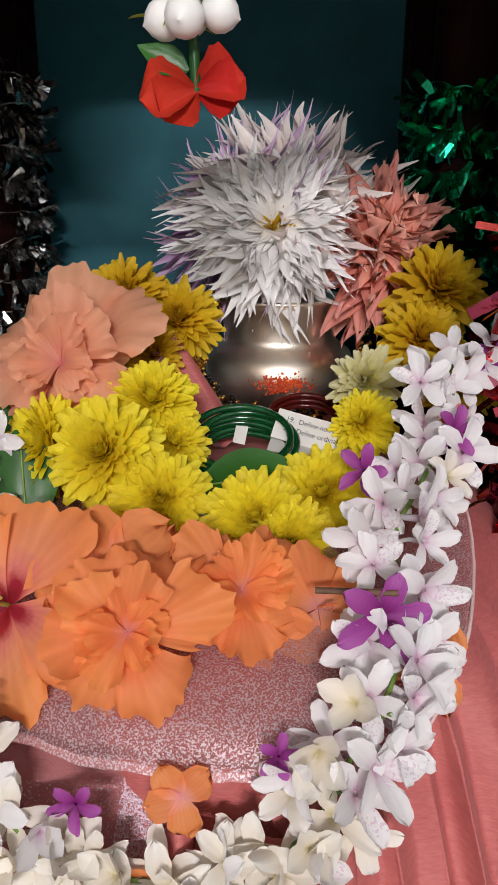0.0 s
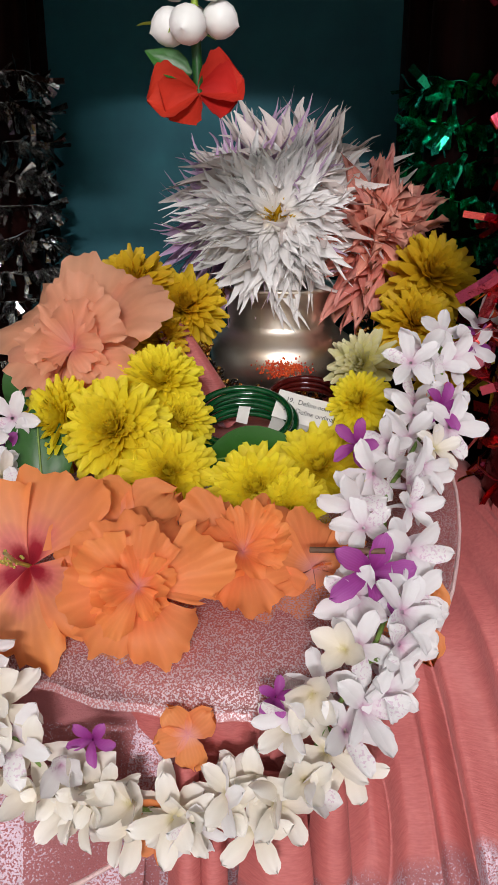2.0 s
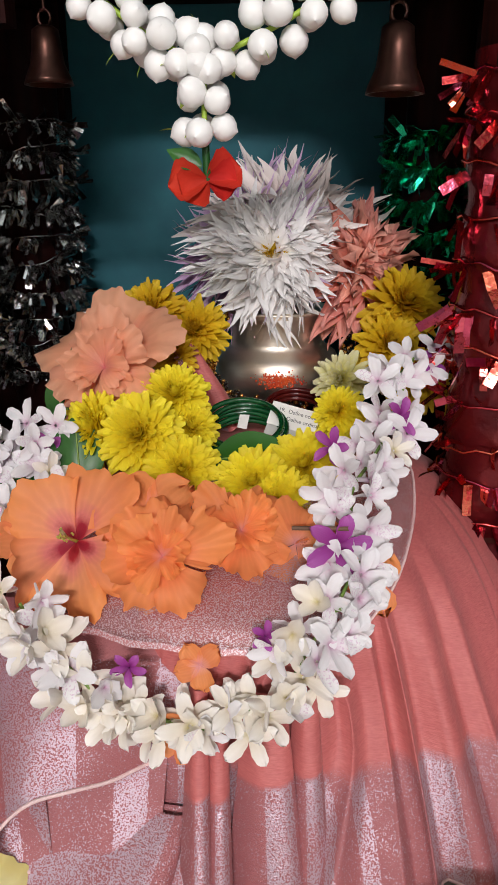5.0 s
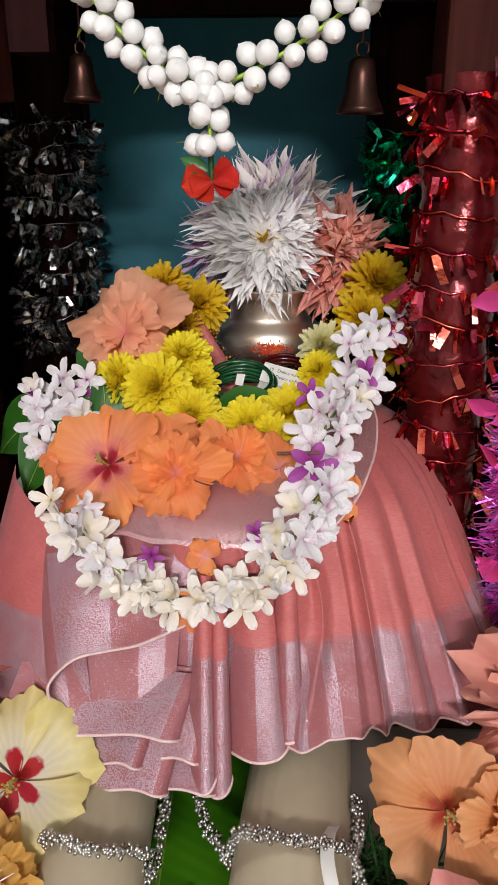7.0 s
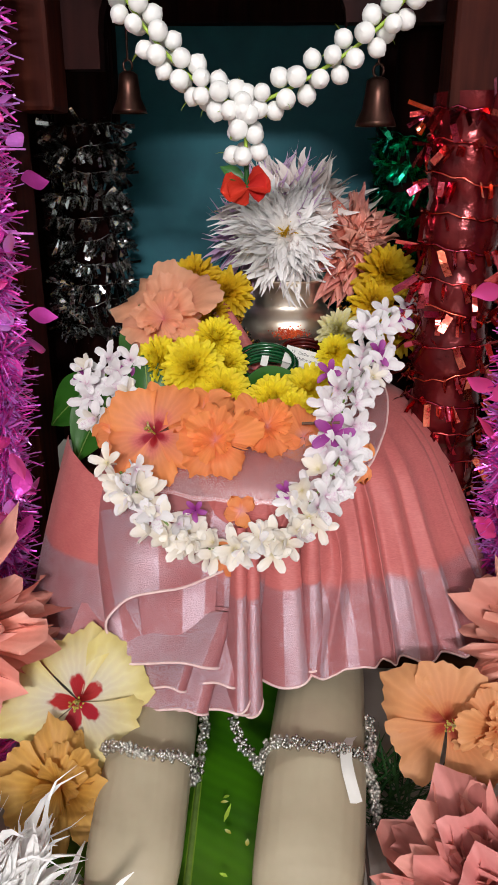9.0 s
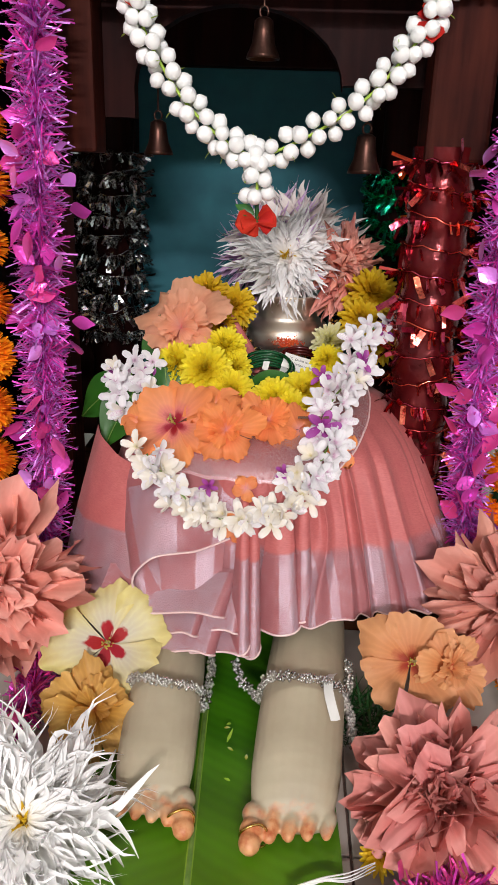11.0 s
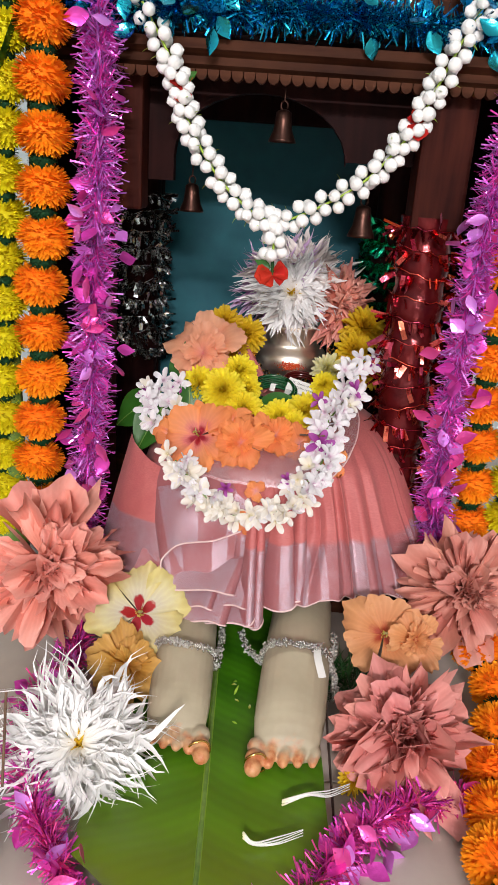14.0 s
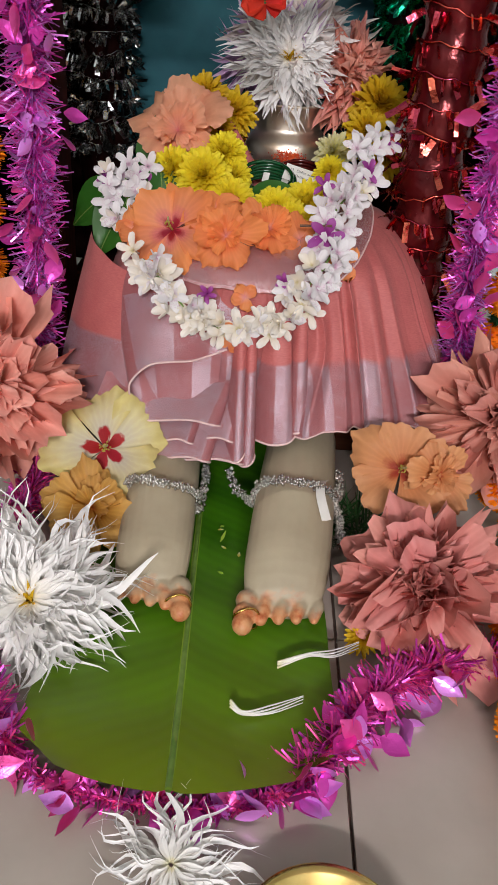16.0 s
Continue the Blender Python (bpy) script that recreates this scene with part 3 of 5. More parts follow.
def flower(name, m, rings, label, category="flower", group="", centre=None, centre_label=""):
    ob = thing(name, m, label, category, group)
    for ring, mesh_ in rings:
        part(ring, mesh_, ob)
    if centre:
        part("centre", centre, ob, centre_label)
    return ob


def stamen_centre(rad, count, seed, mat, e_lo=20):
    g, q = Geo(), random.Random(seed)
    for i in range(count):
        g.grid(petal(rad * q.uniform(0.6, 1.1), rad * 0.07, radians(q.uniform(e_lo, 85)), q.uniform(-0.5, 1.6), q.uniform(0, 6.28), 0, 0.3, "lance", 5, 2, 0, 0, q.uniform(-1, 1), 0, q))
    return g.mesh("stamens", [mat])


def hibiscus_single(name, m, rad, mat, label, seed, column_mat, group=""):
    q = random.Random(seed)
    ob = thing(name, m, label, "flower", group)
    for i in range(5):
        g = Geo().grid(frill_petal(rad * q.uniform(0.92, 1.08), q.uniform(0.66, 0.80), radians(q.uniform(10, 30)), -radians(q.uniform(20, 70)), i * 1.2566 + q.uniform(-0.15, 0.15), q, 0.04, 0.2), m=Matrix.Translation((0, 0, 0.012 * i * rad)))
        part("petal", g.mesh("petal", [mat]), ob)
    g = tube(Geo(), smooth_path([(0, 0, 0), (0.02 * rad, 0.03 * rad, 0.3 * rad), (0.10 * rad, 0.02 * rad, 0.62 * rad)], 8), rad * 0.022)
    for i in range(22):
        h = q.uniform(0.3, 0.62) * rad
        ellipsoid(g, (q.uniform(-0.07, 0.09) * rad + 0.06 * h, q.uniform(-0.06, 0.08) * rad, h), (rad * 0.018,) * 3, 0, 4, 5)
    part("stamen_column", g.mesh("stamen_column", [column_mat]), ob, "pale stamen column")
    return ob


def hibiscus_double(name, m, rad, mat, label, seed, group=""):
    q = random.Random(seed)
    ob = thing(name, m, label, "flower", group)
    for i in range(6):
        g = Geo().grid(frill_petal(rad * q.uniform(0.92, 1.12), q.uniform(0.55, 0.72), radians(q.uniform(-8, 34)), -radians(q.uniform(0, 75)), i * 1.047 + q.uniform(-0.3, 0.3), q, 0.07, 0.15), m=Matrix.Translation((0, 0, 0.012 * i * rad)))
        part("petal", g.mesh("petal", [mat]), ob)
    for i in range(11):
        f = i / 11
        g = Geo().grid(frill_petal(rad * (0.80 - 0.26 * f) * q.uniform(0.88, 1.12), q.uniform(0.42, 0.62), radians(22 + 38 * f) + q.uniform(-0.25, 0.25), -q.uniform(-0.2, 1.3), i * 2.4 + q.uniform(-0.5, 0.5), q, 0.10, 0.45, 11, 21), m=Matrix.Translation((0, 0, 0.03 * rad)))
        part("inner_petal", g.mesh("inner_petal", [mat]), ob)
    return ob


# ---- the room ----
def slab(name, lo, hi, mat, label):
    return tagged(new(name, box(name, lo, hi, mat, 0)), label, name.split("_")[0], kind="structure")


ZF = -0.006
slab("wall_north", (-1.7, 1.02, ZF), (1.7, 1.12, 2.3), M["plaster"], "plain painted wall behind the wooden shrine")
slab("wall_south", (-1.7, -4.3, ZF), (1.7, -4.2, 2.3), M["plaster"], "plain painted wall of the room")
slab("wall_west", (-1.8, -4.3, ZF), (-1.7, 1.12, 2.3), M["plaster"], "plain painted side wall of the room")
slab("wall_east", (1.7, -4.3, ZF), (1.8, 1.12, 2.3), M["plaster"], "plain painted side wall of the room")
slab("ceiling", (-1.8, -4.3, 2.3), (1.8, 1.12, 2.4), M["white_paint"], "plain white ceiling of the room")

tube_lamp = thing("tube_light", look(TUBE_AT, (0.0, 0.2, 0.2)), "white tube light on a batten against the wall, switched on", "lamp")
part("batten", box("batten", (-0.6, -0.03, 0.03), (0.6, 0.03, 0.07), M["white_paint"]), tube_lamp)
part("tube", tube(Geo(), [(-0.56, 0, 0.018), (0.56, 0, 0.018)], 0.012, 10).mesh("tube", [M["tube_glow"]]), tube_lamp, "glowing glass tube")
for sx in (-0.4, 0.4):
    part("hanger", tube(Geo(), [(sx, 0.0, 0.05), (sx, 0.03, 0.11)], 0.003, 6).mesh("hanger", [M["steel"]]), tube_lamp)


# ---- the wooden shrine ----
shrine = thing("wooden_shrine", Matrix.Identity(4), "dark polished wooden household shrine with turned posts and carved cornice", "shrine")


def post(name, x, y, z0, z1, r, mat, label=""):
    prof = []
    for i in range(41):
        t = i / 40
        bulge = 0.80 + 0.20 * math.sin(t * 19.0) ** 2 + 0.12 * math.sin(t * 6.0)
        if t < 0.08 or t > 0.62:
            bulge = 1.0
        prof.append((r * bulge, z0 + (z1 - z0) * t))
    g = Geo().grid(lathe([(0.001, z0)] + prof + [(0.001, z1)], 24), 0, True)
    return part(name, g.mesh(name, [mat]), shrine, label, Matrix.Translation((x, y, 0)))


def square_post(name, x0, x1, y0, y1, z0, z1, mat):
    return part(name, box(name, (x0, y0, z0), (x1, y1, z1), mat, 0.004), shrine)


square_post("front_post", 0.146, 0.207, 0.352, 0.408, 0.50, 0.655, M["wood_z"])
post("turned_post", 0.172, 0.38, 0.0, 0.505, 0.028, M["wood_z"], "turned lower post under red tinsel")
square_post("front_post", -0.250, -0.216, 0.352, 0.408, 0.0, 0.655, M["wood_z"])
square_post("bracket", -0.2155, -0.177, 0.356, 0.404, 0.500, 0.655, M["wood_z"])
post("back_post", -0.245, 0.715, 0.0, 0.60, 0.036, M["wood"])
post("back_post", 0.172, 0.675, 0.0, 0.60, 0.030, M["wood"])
part("base", box("base", (-0.30, 0.30, -0.004), (0.30, 0.82, 0.05), M["wood_x"], 0.004), shrine)
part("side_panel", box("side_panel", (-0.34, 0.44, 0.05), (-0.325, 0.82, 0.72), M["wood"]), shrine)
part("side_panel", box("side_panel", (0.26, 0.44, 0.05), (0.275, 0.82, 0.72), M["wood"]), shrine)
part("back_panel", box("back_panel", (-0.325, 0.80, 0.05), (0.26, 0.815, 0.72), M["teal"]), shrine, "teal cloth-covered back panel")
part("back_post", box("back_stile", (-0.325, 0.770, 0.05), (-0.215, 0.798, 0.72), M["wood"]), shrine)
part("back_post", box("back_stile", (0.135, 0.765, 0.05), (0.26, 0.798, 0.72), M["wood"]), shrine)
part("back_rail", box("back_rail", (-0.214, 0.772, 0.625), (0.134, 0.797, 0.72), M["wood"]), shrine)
part("roof_board", box("roof_board", (-0.36, 0.33, 0.722), (0.33, 0.84, 0.745), M["wood_x"]), shrine)


def arch_header():
    """Board with an arched cut, at the front of the shrine under the cornice."""
    bm = bmesh.new()
    arc = [(-0.04 + 0.105 * math.cos(a), 0.565 + 0.075 * math.sin(a)) for a in np.linspace(math.pi, 0, 17)]
    out = [(-0.176, 0.535), (-0.176, 0.70), (0.146, 0.70), (0.146, 0.57)]
    ring = [(-0.145, 0.535)] + arc + [(0.065, 0.57)]
    verts = []
    for y in (0.395, 0.415):
        verts.append([bm.verts.new((x, y, z)) for x, z in ring + out[::-1]])
    for vs in verts:
        bm.faces.new(vs)
    n = len(verts[0])
    for i in range(n):
        bm.faces.new((verts[0][i], verts[0][(i + 1) % n], verts[1][(i + 1) % n], verts[1][i]))
    bmesh.ops.recalc_face_normals(bm, faces=bm.faces[:])
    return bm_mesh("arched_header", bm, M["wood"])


part("arched_header", arch_header(), shrine)
cornice = Geo().grid([[(x, y, z) for x in np.linspace(-0.30, 0.32, 14)] for y, z in ((0.40, 0.655), (0.338, 0.655), (0.330, 0.660), (0.330, 0.668), (0.318, 0.674), (0.318, 0.684), (0.40, 0.684))])
part("cornice", cornice.mesh("cornice", [M["wood_x"]], False), shrine, "moulded brown cornice")


def scallop_mesh():
    w, h, d = 0.0062, 0.011, 0.006
    bm = bmesh.new()
    prof = [(-w, 0.0)] + [(w * math.cos(a), -h * 0.35 + h * 0.65 * math.sin(a)) for a in np.linspace(math.pi, 2 * math.pi, 7)] + [(w, 0.0)]
    a = [bm.verts.new((x, -d, z)) for x, z in prof]
    b = [bm.verts.new((x, d, z)) for x, z in prof]
    bm.faces.new(a[::-1])
    bm.faces.new(b)
    for i in range(len(a)):
        j = (i + 1) % len(a)
        bm.faces.new((a[i], a[j], b[j], b[i]))
    bmesh.ops.recalc_face_normals(bm, faces=bm.faces[:])
    return bm_mesh("scallop", bm, M["wood_x"])


sc = scallop_mesh()
for i in range(46):
    part("scallop", sc, shrine, m=Matrix.Translation((-0.292 + i * 0.0132, 0.328, 0.6545)))


def bell(x, y, top, h):
    ob = thing("brass_bell", Matrix.Translation((x, y, top)), "small dark brass bell hanging from a ring under the shrine", "bell", "shrine bells")
    prof = [(0.001, -h * 0.30), (h * 0.10, -h * 0.31), (h * 0.17, -h * 0.36), (h * 0.19, -h * 0.55), (h * 0.22, -h * 0.75), (h * 0.30, -h * 0.93), (h * 0.32, -h), (h * 0.29, -h), (h * 0.16, -h * 0.6), (0.001, -h * 0.5)]
    part("bell_body", Geo().grid(lathe(prof, 20), 0, True).mesh("bell_body", [M["brass_dark"]]), ob)
    ring = [(h * 0.08 * math.cos(a), 0, -h * 0.22 + h * 0.10 * math.sin(a)) for a in np.linspace(0, 2 * math.pi, 13)]
    part("ring", tube(Geo(), ring, h * 0.022, 6).mesh("ring", [M["brass_dark"]]), ob)
    part("hook", tube(Geo(), [(0, 0, -h * 0.12), (0, 0, 0.008), (0, 0, 0.03)], h * 0.022, 6).mesh("hook", [M["brass_dark"]]), ob)
    return ob


bell(-0.121, 0.395, 0.548, 0.048)
bell(-0.014, 0.345, 0.636, 0.050)
bell(0.088, 0.345, 0.540, 0.052)


# ---- tinsel ----
def strip_rows(p, d, L, w, q, rows=3, bend=0.5):
    """A narrow curved strip from p along d."""
    d = V3(d).normalized()
    s = d.cross(V3((q.uniform(-1, 1), q.uniform(-1, 1), q.uniform(-1, 1)))).normalized()
    n = d.cross(s)
    out = []
    for i in range(rows):
        t = i / (rows - 1)
        c = V3(p) + d * L * t + n * bend * L * t * t
        out.append([c - s * w * 0.5, c + s * w * 0.5])
    return out


def leaf_disc(L, W, mat):
    g = Geo().grid(petal(L, W, 0.1, 0.5, 0, 0, 0.25, "leaf", 7, 4))
    return g.mesh("foil_leaf", [mat])


def tinsel(name, path, rad, count, width, label, mats, leaves=0, leaf_mats=(), group="", seed=1, samples=60, leaf_size=0.013, strip=(0.45, 0.9), thin=None):
    q = random.Random(seed)
    ob = thing(name, Matrix.Identity(4), label, "tinsel", group)
    pts = smooth_path(path, samples)
    part("thread", tube(Geo(), pts, 0.0015, 5).mesh("thread", [mats[0]]), ob)
    g = Geo()
    for i in range(count):
        c = q.choice(range(len(pts) - 1))
        p = pts[c] + (pts[c + 1] - pts[c]) * q.random()
        d = V3((q.gauss(0, 1), q.gauss(0, 1), q.gauss(0, 1)))
        r_at = rad * (0.40 if thin and thin[0] < c / len(pts) < thin[1] else 1.0)
        g.grid(strip_rows(p, d, r_at * q.uniform(*strip), width * q.uniform(0.6, 1.3), q, 3, q.uniform(-0.5, 0.5)), q.randrange(len(mats)))
    tagged(part("fringe", g.mesh("fringe", mats, False), ob), kind="stuff")
    if leaves:
        ms = [leaf_disc(leaf_size * q.uniform(1.6, 2.2), leaf_size * q.uniform(0.5, 0.75), mt) for mt in leaf_mats for _ in range(2)]
        for i in range(leaves):
            c = q.randrange(len(pts))
            p, r_at = pts[c], rad
            d = V3((q.gauss(0, 1), q.gauss(0, 1) - 0.6, q.gauss(0, 1))).normalized()
            if thin and thin[0] < c / len(pts) < thin[1]:
                r_at, d.z = rad * 0.5, abs(d.z) * 0.2
            part("foil_leaf", q.choice(ms), ob, m=facing(V3(p) + d * r_at * q.uniform(0.5, 0.95), (q.gauss(0, 1), q.gauss(0, 1) - 0.5, q.gauss(0, 1)), q.uniform(0, 360)))
    return ob


def wrapped_tinsel(name, x, y, z0, z1, r, label, mat, flakes, seed, film=None, lean=0.0):
    """Tinsel wound round a post: strands of twisted film with hanging flakes."""
    q = random.Random(seed)
    ob = thing(name, Matrix.Translation((x, y, 0)), label, "tinsel")
    turns = int((z1 - z0) / 0.027)
    g = Geo()
    for k in range(turns):
        zc = z0 + (z1 - z0) * (k + 0.5) / turns
        tilt = q.uniform(-0.3, 0.3)
        ring = [((r * 1.04 + q.uniform(0, 0.002)) * math.cos(a), (r * 1.04) * math.sin(a), zc + tilt * r * math.cos(a) + q.uniform(-0.002, 0.002)) for a in np.linspace(0, 2 * math.pi, 25)]
        tube(g, ring, 0.0009, 5)
    tagged(part("winding", g.mesh("winding", [mat]), ob), kind="stuff")
    g = Geo()
    for i in range(flakes):
        k = q.randrange(turns)
        zc = z0 + (z1 - z0) * (k + 0.5) / turns
        a = q.uniform(0, 2 * math.pi)
        p = (r * 1.05 * math.cos(a), r * 1.05 * math.sin(a), zc)
        d = V3((math.cos(a) * q.uniform(0.0, 1.0), math.sin(a) * q.uniform(0.0, 1.0), -1.0)) if q.random() < 0.75 else V3((math.cos(a), math.sin(a), q.uniform(-0.5, 0.8)))
        d += V3((q.uniform(-0.5, 0.5), q.uniform(-0.5, 0.5), 0))
        g.grid(strip_rows(p, d, q.uniform(0.010, 0.024), q.uniform(0.0035, 0.007), q, 3, q.uniform(-0.6, 0.6)))
    tagged(part("foil_fringe", g.mesh("foil_fringe", [mat], False), ob), kind="stuff")
    if film:
        prof = []
        for i in range(60):
            t = i / 59
            prof.append((r * (0.86 + 0.14 * abs(math.sin(t * turns * math.pi / 2)) + q.uniform(-0.02, 0.02)), z0 + (z1 - z0) * t))
        part("film", Geo().grid(lathe(prof, 28), 0, True).mesh("film", [film]), ob, "crinkled translucent film")
    return ob


wrapped_tinsel("silver_tinsel", -0.245, 0.715, 0.235, 0.515, 0.041, "silver foil tinsel wound round a dark wooden post", M["silver_foil"], 1700, 3)
wrapped_tinsel("green_tinsel", 0.172, 0.675, 0.26, 0.50, 0.036, "green foil tinsel wound round a dark wooden post", M["green_foil"], 1500, 4)
wrapped_tinsel("red_tinsel", 0.172, 0.38, 0.10, 0.515, 0.034, "red foil tinsel wound round a turned wooden post", M["red_foil"], 520, 5, M["red_film"])
tinsel("magenta_tinsel", [(-0.217, 0.30, 0.78), (-0.213, 0.295, 0.63), (-0.215, 0.29, 0.50), (-0.221, 0.29, 0.36), (-0.222, 0.285, 0.25), (-0.230, 0.27, 0.10), (-0.232, 0.26, 0.02)], 0.037, 7000, 0.0015, "magenta foil tinsel garland with oval foil leaves hanging beside the shrine", [M["magenta_foil"], M["violet_foil"]], 130, (M["violet_foil"], M["magenta_foil"], M["pink_foil"]), "magenta tinsel", 11, 90)
tinsel("magenta_tinsel", [(0.245, 0.30, 0.76), (0.232, 0.30, 0.60), (0.221, 0.30, 0.50), (0.218, 0.30, 0.39), (0.215, 0.30, 0.28), (0.214, 0.295, 0.20), (0.220, 0.28, 0.12), (0.24, 0.26, 0.03)], 0.034, 6000, 0.0015, "magenta foil tinsel garland with oval foil leaves hanging beside the shrine", [M["magenta_foil"], M["violet_foil"]], 120, (M["violet_foil"], M["magenta_foil"], M["pink_foil"]), "magenta tinsel", 12, 90)
tinsel("blue_tinsel", [(-0.30, 0.31, 0.712), (-0.15, 0.308, 0.708), (0.0, 0.308, 0.712), (0.12, 0.308, 0.710), (0.30, 0.31, 0.705)], 0.032, 4400, 0.0016, "blue foil tinsel garland lying along the shrine cornice", [M["blue_foil"], M["blue_foil"], M["cyan_foil"]], 70, (M["cyan_foil"], M["blue_foil"]), "", 13, 80)
tinsel("pink_tinsel", [(-0.215, 0.20, 0.022), (-0.205, 0.12, 0.022), (-0.225, 0.04, 0.02), (-0.20, -0.05, 0.016), (-0.165, -0.11, 0.012), (-0.12, -0.150, 0.000), (-0.05, -0.162, -0.002), (0.02, -0.157, -0.002), (0.063, -0.128, 0.006), (0.10, -0.085, 0.018), (0.15, -0.05, 0.02), (0.205, -0.03, 0.018)], 0.030, 5200, 0.0015, "pink and violet foil tinsel garland laid round the banana leaf", [M["pink_foil"], M["magenta_foil"]], 150, (M["violet_foil"], M["magenta_foil"], M["pink_foil"]), "", 14, 90, 0.012, thin=(0.40, 0.68))


# ---- marigold strings ----
pom_o = [pompom_head(0.0320, 700, s, 0, 0.9).mesh("pompom", [M["marigold"]]) for s in (1, 2)]
pom_y = [pompom_head(0.030, 620, s, 0, 0.9).mesh("pompom", [M["marigold_yellow"]]) for s in (3, 4)]
tuft = pompom_head(0.017, 150, 5, 0, 0.7).mesh("tuft", [M["tuft_green"]])


def pom_string(name, pts, meshes, label, group, seed, tufts=True, squash=0.92):
    q = random.Random(seed)
    ob = thing(name, Matrix.Identity(4), label, "garland", group)
    for i, p in enumerate(pts):
        m = Matrix.Translation(V3(p) + V3((q.uniform(-0.003, 0.003), q.uniform(-0.003, 0.003), 0))) @ Euler((q.uniform(-0.25, 0.25), q.uniform(-0.25, 0.25), q.uniform(0, 6))).to_matrix().to_4x4() @ Matrix.Diagonal((1, 1, squash, 1))
        part("pompom", q.choice(meshes), ob, m=m)
        if tufts and i:
            c = (V3(p) + V3(pts[i - 1])) / 2
            part("tuft", tuft, ob, "dark green tuft", Matrix.Translation(c))
    part("thread", tube(Geo(), smooth_path(pts, 24), 0.001, 5).mesh("thread", [M["thread"]]), ob)
    return ob


pom_string("marigold_string", [(-0.262 - 0.0018 * i, 0.27, 0.79 - 0.0535 * i) for i in range(13)], pom_o, "orange artificial marigold string with green tufts hanging", "marigold strings", 1)
pom_string("marigold_string", [(-0.311 - 0.0022 * i, 0.295, 0.77 - 0.0475 * i) for i in range(15)], pom_y, "yellow artificial marigold string with green tufts hanging", "marigold strings", 2)
pom_string("marigold_string", [(0.255 + 0.002 * i, 0.33, 0.52 - 0.055 * i) for i in range(8)], pom_o, "orange artificial marigold string with green tufts hanging", "marigold strings", 3)
pom_string("marigold_string", [(0.309 + 0.002 * i, 0.325, 0.30 - 0.05 * i) for i in range(5)], pom_y, "yellow artificial marigold string with green tufts hanging", "marigold strings", 4)
pom_string("marigold_string", [(0.262, 0.175, 0.045), (0.275, 0.125, 0.028), (0.262, 0.060, 0.026), (0.240, 0.003, 0.026), (0.232, -0.053, 0.026), (0.218, -0.105, 0.026), (0.225, -0.155, 0.026)], pom_o, "orange artificial marigold string lying on the marble floor", "marigold strings", 5)


# ---- bud garland ----
def bud_mesh(seed):
    g = Geo()
    q = random.Random(seed)
    prof = [(0.0005, -1.0), (0.35, -0.94), (0.72, -0.70), (0.97, -0.22), (1.0, 0.1), (0.86, 0.52), (0.55, 0.84), (0.22, 1.0), (0.06, 1.10), (0.0005, 1.16)]
    g.grid(lathe([(r * 0.0074 * q.uniform(0.99, 1.01), z * 0.0074) for r, z in prof], 14), 0, True)
    return g.mesh("bud", [M["bud"]])


buds = [bud_mesh(1), bud_mesh(2)]
sepal_mesh = Geo().grid(petal(0.011, 0.0016, 0.2, 0.6, 0, 0, 0.3, "leaf", 5, 3)).mesh("sepal", [M["sepal"]])


